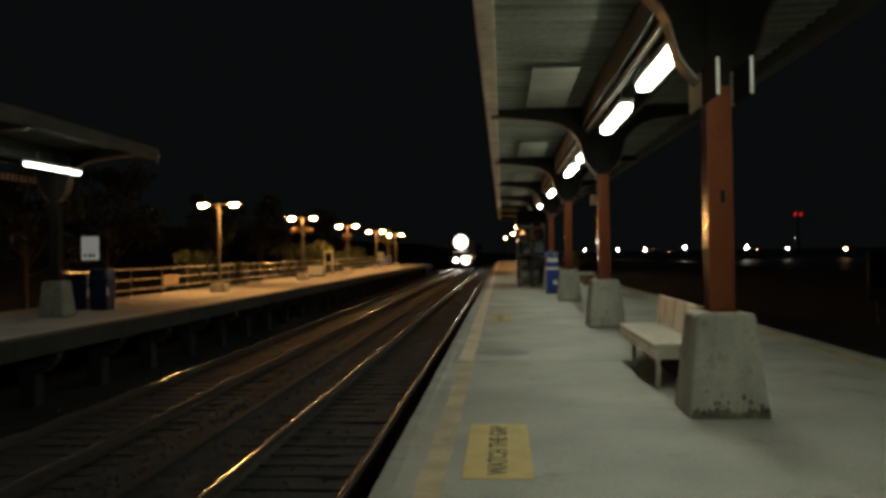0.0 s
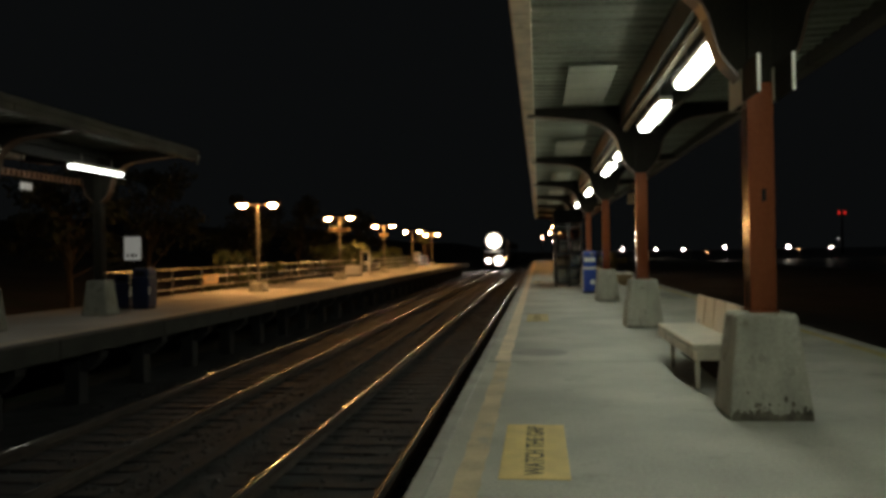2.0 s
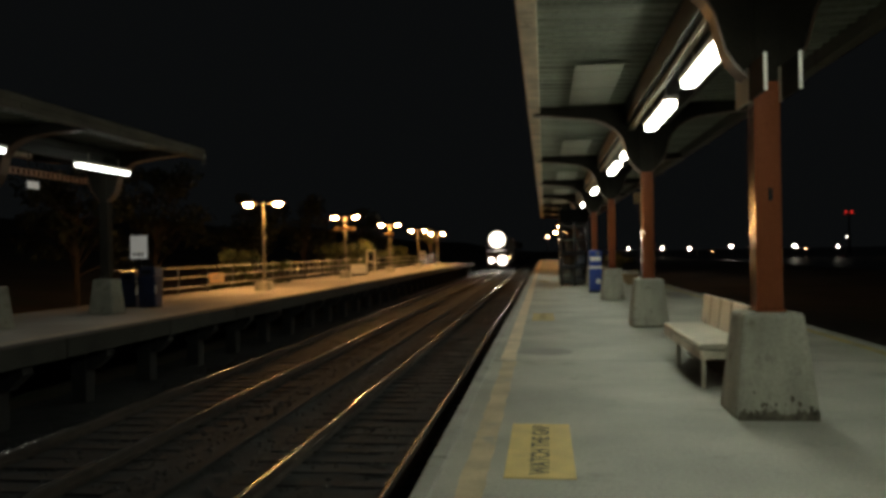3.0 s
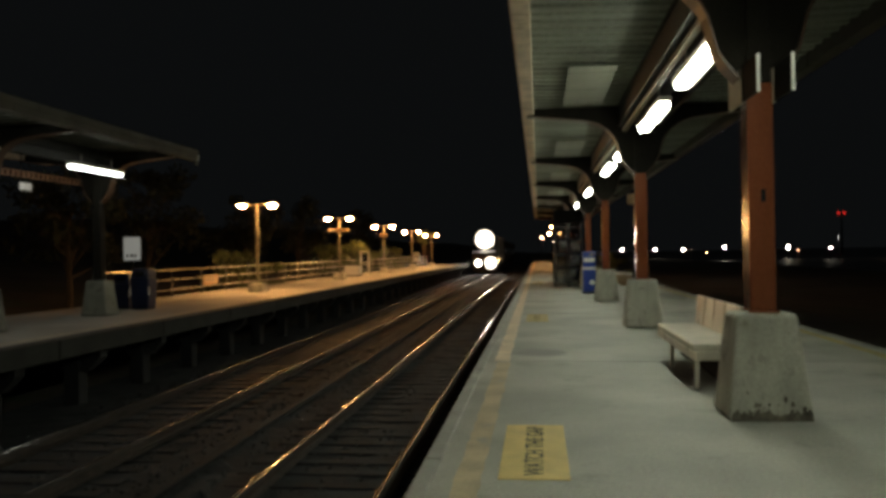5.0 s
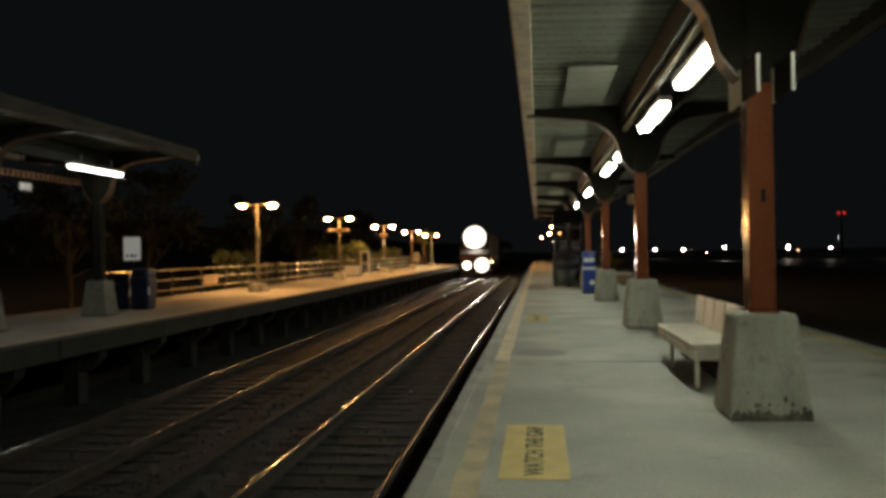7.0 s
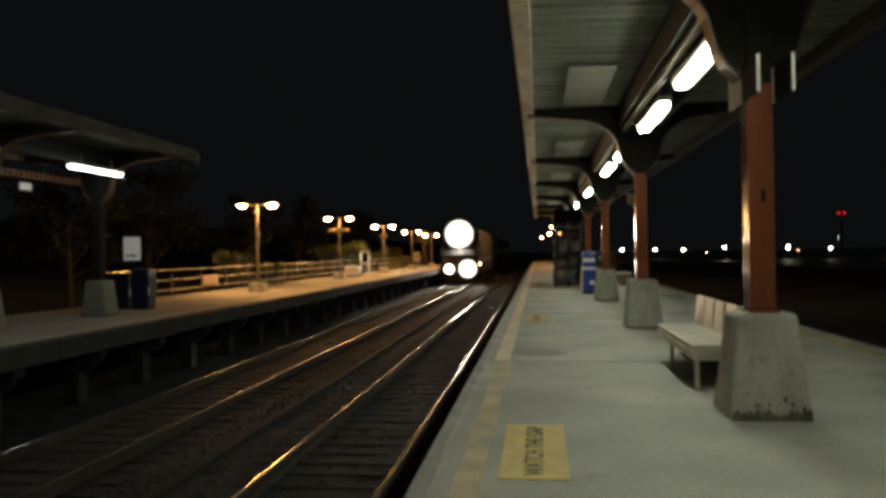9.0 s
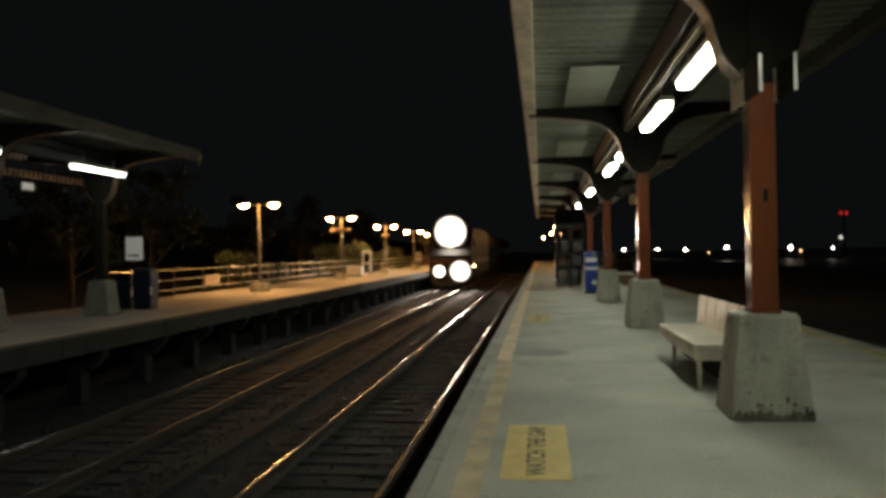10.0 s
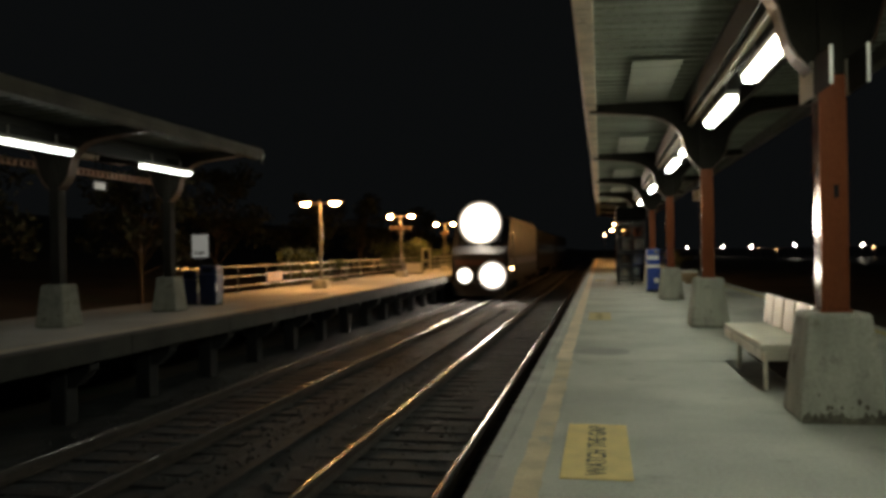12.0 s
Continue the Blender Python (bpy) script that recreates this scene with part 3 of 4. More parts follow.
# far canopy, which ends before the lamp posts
canopy(LPX, -6.0, 19.4, "canopy_far", "flat steel canopy roof over the far platform", "canopies", 1.98, (M_FASCIA_LIT, M_FASCIA_FAR), 3.66)
t = thing("slatted_screen", "brown slatted timber rack hung under the far canopy", "slatted rack", (LPX - 0.95, 0, 3.17))
part("top_board", box(-0.02, 0.02, 4.0, 19.3, 0.125, 0.15, 0.005), M_SLAT, t)
part("bottom_board", box(-0.02, 0.02, 4.0, 19.3, 0.0, 0.025, 0.005), M_SLAT, t)
slat = mesh_of("slat", box(-0.012, 0.012, -0.045, 0.045, 0.027, 0.123), M_SLAT)
for k in range(85):
    ob = new("slat", slat)
    ob.location = (0, 4.1 + 0.18 * k, 0)
    ob.parent = t
for y in (4.6, 9.2, 13.3, 17.4, 19.0):
    part("hanger", tube((0, y, 0.15), (0, y, 0.68), 0.01, n=6), M_DARK, t)

t = thing("gutter_end", "pale metal end cap on the far canopy gutter", "gutter end", (LPX + 1.9, 19.43, 3.74))
part("cap", box(-0.1, 0.1, 0.0, 0.05, 0.0, 0.16, 0.012), M_WHITE, t)
part("spout", tube((0.05, 0.02, -0.12), (0.05, 0.02, 0.0), 0.035, n=8), M_GALV, t)
for y in (18.3, 14.15, 10.0, 5.85, 1.7):
    post_frame(LPX, y, (M_DARK, M_DARK, M_PEDESTAL_FAR), "dark brown canopy post on a tapered concrete pedestal", "far canopy posts")
for y in (17.05, 12.6, 8.4, 4.2):
    fixture(-9.68, y, 2.05, "far canopy lights", "glowing fluorescent fitting under the far canopy", M_TUBE_FAR, 3.285)


# ---------------------------------------------------------------- bench
def bench(x, y):
    t = thing("bench", "cream slatted-back platform bench beside a pedestal", "bench", (x, y, 0))
    part("seat", box(0.0, 0.56, -1.12, 1.2, 0.365, 0.43, 0.014, seg=2), M_SEAT, t, "thick cream bench seat")
    part("apron", box(0.002, 0.04, -1.118, 1.198, 0.275, 0.364, 0.008), M_BENCH, t, "cream front apron under the seat")
    for yy in (-1.118, 1.165):
        part("end_apron", box(0.041, 0.54, yy, yy + 0.033, 0.275, 0.364, 0.008), M_SEAT, t)
    w = 0.52
    lean = Matrix.Translation((0.46, 0, 0.434)) @ pose(0, 0, 0, 0, 6, 0)
    one = mesh_of("back_panel", moved(box(0.0, 0.04, 0.03, w - 0.03, 0.0, 0.345, 0.014, seg=2), lean), M_BENCH)
    for k in range(5):
        ob = new("back_panel", one)
        ob.location = (0, -1.3 + k * w, 0)
        ob.parent = t
    # Matt black board added to deepen the shade below the seat.
    part("shade_board", box(0.26, 0.29, -1.0, 1.1, 0.06, 0.36, 0.004), M_SOOT, t, "dark board added to deepen shade under the seat")
    part("back_rail", moved(box(0.042, 0.065, -1.28, 1.28, -0.02, 0.31), lean), M_BENCH_SLOT, t, "dark rail behind the panels")
    for yy in (-1.05, 0.42):
        for xx in (0.03, 0.46):
            part("leg", box(xx, xx + 0.04, yy - 0.025, yy + 0.025, 0.0, 0.364, 0.006), M_SEAT, t)


bench(1.44, 9.11)


# ---------------------------------------------------------------- glass shelter and news box
def shelter(x0, x1, y0, y1, h):
    t = thing("shelter", "black-framed glass wind shelter with many panes", "shelter", ((x0 + x1) / 2, (y0 + y1) / 2, 0))
    w, d = (x1 - x0) / 2, (y1 - y0) / 2
    part("roof", box(-w - 0.05, w + 0.05, -d - 0.05, d + 0.05, h, h + 0.5, 0.02), M_SOOT, t, "dark flat shelter roof")
    for a in (-w, 0, w):
        for b in (-d, d):
            part("mullion", box(a - 0.045, a + 0.045, b - 0.045, b + 0.045, 0, h, 0.006), M_BLACK, t)
    for b in (-d / 3, d / 3):
        for a in (-w, w):
            part("mullion", box(a - 0.03, a + 0.03, b - 0.03, b + 0.03, 0, h, 0.006), M_BLACK, t)
    for z in (0.15, 0.68, 1.2, 1.72, 2.2):
        for b in (-d, d):
            part("transom", box(-w, w, b - 0.03, b + 0.03, z - 0.05, z + 0.05, 0.006), M_BLACK, t)
        for a in (-w, w):
            part("transom", box(a - 0.03, a + 0.03, -d, d, z - 0.05, z + 0.05, 0.006), M_BLACK, t)
    levels = (0.15, 0.68, 1.2, 1.72, 2.2)
    for z0, z1 in zip(levels, levels[1:]):
        for a, b in ((-w, 0), (0, w)):
            for yy in (-d, d):
                part("pane", box(a + 0.045, b - 0.045, yy - 0.006, yy + 0.006, z0 + 0.05, z1 - 0.05), M_GLASS, t)
        for a in (-w, w):
            for b, c in ((-d, -d / 3), (-d / 3, d / 3), (d / 3, d)):
                part("pane", box(a - 0.006, a + 0.006, b + 0.03, c - 0.03, z0 + 0.05, z1 - 0.05), M_GLASS, t)
    return t


shelter(0.62, 1.58, 30.6, 34.2, 2.35)

# Pale sheets stand in for reflections in the shelter panes.
for x, z, w, h in ((0.9, 1.28, 0.26, 0.38), (1.36, 1.3, 0.3, 0.34), (1.34, 0.78, 0.28, 0.34)):
    t = thing("pane_reflection", "pale sheet standing in for a reflection in the glass", "notice", (x, 30.625, z), group="notices in the shelter")
    part("sheet", box(-w / 2, w / 2, 0, 0.004, 0, h), M_PANE_REFLECTION, t)
    part("print_bar", box(-w * 0.35, w * 0.35, -0.003, -0.0005, h * 0.7, h * 0.8), M_BAR, t)


def news_box(x, y):
    t = thing("newspaper_box", "blue enamelled newspaper vending box with white bands", "newspaper box", (x, y, 0))
    part("cabinet", box(-0.2, 0.2, -0.2, 0.2, 0.06, 1.12, 0.03, seg=2), M_BLUE, t)
    part("header", box(-0.2, 0.2, -0.17, 0.17, 1.122, 1.3, 0.03, seg=2), M_BLUE, t, "blue coin box header")
    part("display_card", box(-0.17, 0.17, -0.206, -0.2025, 0.98, 1.1), M_WHITE, t, "white display card")
    part("band", box(-0.202, 0.202, -0.208, -0.202, 0.74, 0.82), M_WHITE, t, "white band")
    part("coin_slot", box(0.02, 0.14, -0.225, -0.172, 1.16, 1.26, 0.01), M_GALV, t, "steel coin mechanism")
    part("emblem", moved(tube((0, -0.207, 0), (0, -0.2, 0), 0.08, n=16), Matrix.Translation((0.08, 0, 0.35))), M_WHITE, t, "round pale emblem")
    part("foot", box(-0.21, 0.21, -0.21, 0.21, 0, 0.06, 0.01), M_BLACK, t)


news_box(1.55, 25.7)

t = thing("low_bench", "low backless tan bench on the outer platform side", "bench", (3.22, 32.0, 0))
part("seat", box(-0.24, 0.24, -1.0, 1.0, 0.39, 0.46, 0.015), M_SEAT, t)
for y in (-0.97, 0.9):
    part("support", box(-0.21, 0.21, y, y + 0.07, 0.0, 0.39, 0.008), M_SIGN_BROWN, t, "brown end support")
part("stretcher", box(-0.03, 0.03, -0.9, 0.9, 0.12, 0.3), M_SIGN_BROWN, t)

t = thing("hanging_sign", "small dark sign hung under the canopy eave", "sign", (2.6, 22.2, 2.55))
part("board", box(-0.22, 0.22, -0.02, 0.02, 0, 0.28, 0.006), M_SIGN_BROWN, t)
part("rod", tube((-0.15, 0, 0.28), (-0.15, 0, 1.22), 0.012, n=6), M_DARK, t)
part("rod", tube((0.15, 0, 0.28), (0.15, 0, 1.22), 0.012, n=6), M_DARK, t)


# ---------------------------------------------------------------- lamp posts
def lamp_post(x, y, sign=0, tall=3.25, lens_mat=M_SODIUM):
    t = thing("lamp_post", "square steel lamp post with two sodium heads" + (", tan name board" if sign else ""), "lamp post", (x, y, 0), group="platform lamp posts")
    part("footing", taper(0.62, 0.6, 0.5, 0.5, 0, 0.34, 0.03), M_PEDESTAL, t, "squat concrete footing")
    part("pole", box(-0.045, 0.045, -0.045, 0.045, 0.34, tall + 0.05, 0.01), M_POLE, t, "weathered square steel pole")
    part("arm", tube((-0.38, 0, tall - 0.02), (0.38, 0, tall - 0.02), 0.03), M_POLE, t)
    for s in (-1, 1):
        hood = moved(lathe([(0.10, 0.15), (0.2, 0.12), (0.30, 0.05), (0.325, 0.02), (0.32, 0.0)], 20), Matrix.Translation((s * 0.58, 0, tall)))
        h = part("hood", hood, M_DARK, t, "dark domed lamp hood", smooth=True)
        part("reflector", moved(lathe([(0.305, -0.001), (0.3, -0.007)], 20), Matrix.Translation((s * 0.58, 0, tall))), M_WHITE, h, "white enamelled reflector disc")
        part("lens", moved(lathe([(0.165, -0.008), (0.16, -0.03), (0.13, -0.075), (0.08, -0.11), (0.03, -0.12)], 20), Matrix.Translation((s * 0.58, 0, tall - 0.003))), lens_mat, h, "glowing orange sodium lens", smooth=True)
    if sign:
        w = 0.58 * sign
        b = part("name_board", box(-w, w, -0.1, -0.07, tall - 0.74, tall - 0.54, 0.008), M_SIGN_BROWN, t, "tan station name board")
        for a, c in ((-0.72, -0.2), (-0.1, 0.7)):
            part("print_bar", box(a * w, c * w, -0.104, -0.101, tall - 0.67, tall - 0.61), M_BAR, b)
        part("cap_globe", moved(lathe([(0.03, -0.06), (0.055, -0.03), (0.06, 0.0), (0.04, 0.05)], 12), Matrix.Translation((0, -0.02, tall - 0.18))), M_POLE, t, "round pole collar", smooth=True)
    return t


for k, y in enumerate(LAMP_Y):
    lamp_post(-10.4, y, (0, 1.0, 0.5, 0, 0)[k], (3.25, 3.25, 3.2, 3.13, 3.1)[k])


# ---------------------------------------------------------------- far platform railing and furniture
def railing():
    t = thing("railing", "three-rail galvanised pipe railing along the far platform", "railing", (LBACK + 0.35, 0, 0))
    for z in (0.24, 0.58, 0.92):
        part("rail_pipe", tube((0, 21.6, z), (0, 91, z), 0.034, n=8), M_GALV, t)
    y = 21.6
    post = mesh_of("railing_post", tube((0, 0, 0), (0, 0, 0.94), 0.03, n=8), M_GALV)
    while y < 91:
        ob = new("railing_post", post)
        ob.location = (0, y, 0)
        ob.parent = t
        y += 2.44
    for k in range(14):
        part("baluster", tube((0, 37 + 1.0 * k, 0.24), (0, 37 + 1.0 * k, 0.92), 0.02, n=6), M_GALV, t)


railing()


def rail_sign(y, w, z0, z1, label):
    t = thing("railing_sign", label, "sign", (LBACK + 0.41, y, 0))
    part("board", box(0, 0.02, -w / 2, w / 2, z0, z1, 0.004), M_SIGN_BROWN, t)
    part("print_bar", box(0.0205, 0.023, -w * 0.35, w * 0.35, z1 - 0.12, z1 - 0.07), M_BAR, t)
    part("print_bar", box(0.0205, 0.023, -w * 0.35, w * 0.2, z1 - 0.22, z1 - 0.18), M_BAR, t)


rail_sign(29.6, 1.4, 0.3, 0.66, "small tan notice board fixed on the railing")

t = thing("utility_cabinet", "pale metal cabinet standing by the railing", "cabinet", (-11.2, 48.6, 0))
part("body", box(-0.45, 0.45, -0.35, 0.35, 0.06, 0.62, 0.02), M_WHITE, t)
part("plinth", box(-0.42, 0.42, -0.32, 0.32, 0, 0.06), M_PIER, t)
part("door", box(-0.4, 0.4, -0.365, -0.352, 0.1, 0.58, 0.004), M_WHITE, t)

t = thing("telephone_stand", "white pay telephone stand on the far platform", "telephone stand", (-10.9, 50.6, 0))
for s in (-1, 1):
    part("side", box(s * 0.25 - 0.03, s * 0.25 + 0.03, -0.15, 0.15, 0, 1.45, 0.01), M_SIGN, t)
part("top", box(-0.28, 0.28, -0.15, 0.15, 1.452, 1.53, 0.01), M_SIGN, t)
part("telephone", box(-0.15, 0.15, -0.1, 0.1, 0.85, 1.3, 0.02), M_BLACK, t)
part("shelf", box(-0.218, 0.218, -0.15, 0.15, 0.74, 0.8), M_SIGN, t)

t = thing("notice_stand", "white notice board on a short stand", "notice stand", (-11.4, 76.0, 0))
part("board", box(-0.3, 0.3, -0.02, 0.02, 0.55, 1.4, 0.01), M_WHITE, t)
part("print_bar", box(-0.22, 0.22, -0.026, -0.021, 0.95, 1.05), M_BAR, t)
for s in (-1, 1):
    part("leg", tube((s * 0.25, 0, 0), (s * 0.25, 0, 0.55), 0.025, n=8), M_GALV, t)

t = thing("barricade", "red and white banded barricade boards on the railing", "barricade", (LBACK + 0.46, 0, 0))
for z in (0.24, 0.58, 0.92):
    for k in range(8):
        part("band", box(0, 0.025, 82 + 1.05 * k, 82 + 1.05 * k + 1.04, z - 0.09, z + 0.09, 0.004), M_RED_SIGN if k % 2 else M_WHITE, t)

t = thing("trackside_sign", "pale framed board on a post on the dark bank", "sign", (14.6, 33.0, -1.75))
part("post", tube((0, 0, 0), (0, 0, 1.2), 0.05, n=8), M_GALV, t)
for s in (-1, 1):
    part("frame_side", box(s * 0.33 - 0.06, s * 0.33 + 0.06, -0.03, 0.03, 0.9, 3.0, 0.01), M_POLE, t)
part("frame_top", box(-0.27, 0.27, -0.03, 0.03, 2.86, 3.0, 0.01), M_POLE, t)
part("frame_foot", box(-0.27, 0.27, -0.03, 0.03, 0.9, 1.4, 0.01), M_POLE, t)
part("panel", box(-0.27, 0.27, -0.015, 0.015, 1.4, 2.86), M_BLACK, t, "dark panel")

t = thing("timetable_board", "cream timetable panel on a steel pole, glow added", "notice board", (-10.89, 20.9, 0))
part("board", box(-0.24, 0.24, -0.03, 0.0, 1.28, 1.91, 0.01), M_SIGN_GLOW, t, "cream panel with added glow")
part("pole", tube((0, 0.03, 0), (0, 0.03, 1.9), 0.03), M_DARK, t)
for k, w in enumerate((0.1, 0.14, 0.08)):
    part("print_bar", box(-0.16 + 0.12 * k, -0.16 + 0.12 * k + w * 0.6, -0.034, -0.031, 1.36, 1.45), M_BAR, t)


def litter_bin(x, y, mat, label, w=0.24, h=0.92):
    t = thing("litter_bin", label, "litter bin", (x, y, 0), group="litter bins")
    part("body", taper(w * 1.8, w * 1.8, w * 2, w * 2, 0.03, h - 0.12, 0.03), mat, t)
    part("lid", taper(w * 2.08, w * 2.08, w * 1.7, w * 1.7, h - 0.118, h + 0.12, 0.04), mat, t, "domed lid")
    part("opening", box(-w * 0.5, w * 0.5, -w * 1.02, -w * 0.9, h - 0.07, h + 0.03, 0.01), M_BLACK, t, "dark opening")
    part("base", box(-w * 0.85, w * 0.85, -w * 0.85, w * 0.85, 0, 0.03), M_BLACK, t)
    for s in (-1, 1):
        part("hinge", box(s * w - 0.012, s * w + 0.012, -w - 0.01, -w + 0.05, h * 0.4, h * 0.62, 0.005), M_WHITE, t, "shiny latch")


litter_bin(-10.3, 20.35, M_BLUE_DARK, "dark blue plastic litter bin on the far platform", 0.25, 0.95)
litter_bin(-10.95, 20.6, M_BLUE_DARK, "dark blue plastic litter bin on the far platform", 0.22, 0.8)

t = thing("hanging_sign", "small white sign hung under the far canopy, glow added", "sign", (-11.7, 17.53, 2.95))
part("board", box(-0.02, 0.02, -0.21, 0.21, 0, 0.17, 0.006), M_SIGN_GLOW, t)
part("rod", tube((0, -0.15, 0.17), (0, -0.15, 0.89), 0.012, n=6), M_DARK, t)
part("rod", tube((0, 0.15, 0.17), (0, 0.15, 0.89), 0.012, n=6), M_DARK, t)


# ---------------------------------------------------------------- plants
def leaf_cloud(r, centre, radius, count, size, bm_lists):
    verts, faces = bm_lists
    for _ in range(count):
        u, v = r.uniform(0, 6.283), r.uniform(-1, 1)
        rad = r.random() ** 0.4
        d = Vector((math.cos(u) * math.sqrt(1 - v * v), math.sin(u) * math.sqrt(1 - v * v), v)) * rad
        p = Vector(centre) + Vector((d.x * radius[0], d.y * radius[1], d.z * radius[2]))
        s = size * r.uniform(0.6, 1.4)
        a = Euler((r.uniform(-1.2, 1.2), r.uniform(-1.2, 1.2), r.uniform(0, 6.28))).to_matrix()
        i = len(verts)
        for q in ((-0.5, 0, 0), (0, -0.28, 0.06), (0.55, 0, 0), (0, 0.28, 0.06)):
            verts.append(p + a @ (Vector(q) * s))
        faces.append((i, i + 1, i + 2, i + 3))


def plant(name, label, category, at, height, spread, seed, trunk_r, clumps, leaves, size, mat, group, low=0.35):
    r = random.Random(seed)
    t = thing(name, label, category, at, group=group)
    bm = bmesh.new()
    top = height * 0.62
    tube((0, 0, -0.3), (r.uniform(-.1, .1) * spread, 0, top), trunk_r, trunk_r * 0.45, 8, bm)
    lists = ([], [])
    for k in range(clumps):
        a = r.uniform(0, 6.283)
        d = spread * math.sqrt(r.random()) * 0.85
        z = height * r.uniform(low, 0.9)
        c = (d * math.cos(a), d * math.sin(a), z)
        tube((0, 0, top * r.uniform(0.3, 0.95)), c, trunk_r * 0.3, trunk_r * 0.08, 5, bm)
        q = spread * r.uniform(0.22, 0.42)
        leaf_cloud(r, c, (q, q, q * 0.75), leaves, size, lists)
    part("trunk", bm, M_BARK, t, "tapered trunk with limbs")
    me = bpy.data.meshes.new("crown")
    me.from_pydata(lists[0], [], lists[1])
    me.materials.append(mat)
    c = new("crown", me)
    c.parent = t
    tagged(c, "uneven crown of small leaves")
    return t


for k, (x, y, h, s) in enumerate(((-13.3, 34.6, 3.4, 1.2), (-13.2, 37.2, 3.2, 1.3), (-13.3, 51.0, 3.7, 1.4), (-13.2, 54.0, 4.0, 1.5), (-13.3, 58.5, 3.5, 1.4), (-14, 61, 3.2, 1.6), (-13.8, 70, 3.6, 1.7), (-13.6, 78, 4.0, 1.8))):
    plant("bush", "leafy bush behind the platform railing lit orange", "bush", (x, y, -1.5), h, s, 20 + k, 0.05, 14, 90, 0.17, M_LEAF, "bushes behind the railing", 0.25)
for k, (x, y, h, s) in enumerate(((-16.5, 37, 7.5, 2.6), (-18, 26, 8.5, 3.2), (-17, 15, 7.0, 3.0), (-19, 50, 9.0, 3.4), (-17.5, 63, 8.0, 3.0), (-18, 80, 9, 3.4), (-16, 98, 9, 3.2), (-15.5, 8, 5, 2.2))):
    plant("tree", "dark leafy tree behind the far platform", "tree", (x - 6, y, -1.3), h, s, 50 + k, 0.16, 22, 110, 0.3, M_LEAF_DARK, "trees behind the far platform")

plant("tree", "small tree with leaves lit yellow by a lamp", "tree", (-11.6, 83.0, -1.3), 5.3, 1.0, 71, 0.07, 12, 90, 0.2, M_LEAF, "trees behind the far platform", 0.68)

# near brush on the far side of the line, lit by the headlights
for k, (x, y, h, s) in enumerate(((5.6, 62, 2.6, 1.2), (6.0, 72, 3.0, 1.4))):
    plant("bush", "low bush on the bank beyond the platform", "bush", (x, y, -1.7), h, s, 80 + k, 0.05, 10, 80, 0.18, M_LEAF, "bushes on the bank", 0.25)


# ---------------------------------------------------------------- distant lamps across the water
def far_lamp(x, y, z, r, mat, base=-2.6):
    t = thing("far_lamp", "distant street lamp glowing across the water", "street lamp", (x, y, base), group="distant lamps")
    part("pole", tube((0, 0, 0), (0, 0, z - base), 0.12, 0.08, 6), M_DARK, t)
    g = moved(lathe([(r * 0.35, -r), (r * 0.85, -r * 0.55), (r, 0), (r * 0.85, r * 0.55), (r * 0.35, r)], 12), Matrix.Translation((0, 0, z - base)))
    part("globe", g, mat, t, "glowing lamp globe", smooth=True)


for x, y, z, r, m in (
    (26.0, 260.0, 1.2, 0.95, M_FARLAMP),
    (36.2, 260.0, 1.1, 1.05, M_FARLAMP),
    (44.6, 260.0, 0.9, 1.2, M_FARLAMP),
    (57.0, 260.0, 1.4, 1.25, M_FARLAMP),
    (75.8, 260.0, 1.1, 1.35, M_FARLAMP),
    (88.2, 260.0, 0.7, 0.8, M_FARLAMP),
    (51.5, 260.0, -0.1, 0.35, M_FARWARM),
    (46.8, 260.0, 0.7, 0.22, M_FARWARM),
    (78.8, 260.0, 0.3, 0.4, M_FARWARM),
    (105.6, 260.0, 0.3, 1.4, M_FARWARM),
    (90.5, 260.0, 3.7, 0.35, M_FARLAMP),
    (115.7, 260.0, -0.0, 1.2, M_FARLAMP),
):
    far_lamp(x, y, z, r * 0.31, m)

t = thing("beacon_mast", "distant dark mast with two red warning beacons", "mast", (147.8, 420.0, -2.6))
part("mast", tube((0, 0, 0), (0, 0, 19.9), 0.6, 0.3, 8), M_DARK, t)
part("crossbar", box(-1.8, 1.8, -0.1, 0.1, 18.6, 19.0), M_DARK, t)
for s in (-1, 1):
    part("beacon", moved(lathe([(0.3, -0.8), (0.6, -0.4), (0.6, 0.4), (0.3, 0.8)], 10), Matrix.Translation((s * 1.35, 0, 19.9))), M_BEACON, t, "glowing red beacon", smooth=True)

# lamp posts on the open end of the near platform
for y in (65.5, 89.0):
    lamp_post(PX, y, lens_mat=M_SODIUM_DIM)
# a signal mast beyond the platform end
t = thing("signal_mast", "tall railway signal mast beyond the platform end", "signal", (0.6, 150.0, -1.4))
part("mast", tube((0, 0, 0), (0, 0, 5.6), 0.09, 0.07, 8), M_GALV, t)
part("head", box(-0.25, 0.25, -0.12, 0.12, 4.6, 5.7, 0.03), M_BLACK, t)
part("lamp", moved(lathe([(0.2, -0.03), (0.2, 0.03)], 14), Matrix.Translation((0, -0.16, 5.1)) @ pose(0, 0, 0, 90)), M_FARWARM, t, "glowing warm signal lamp")



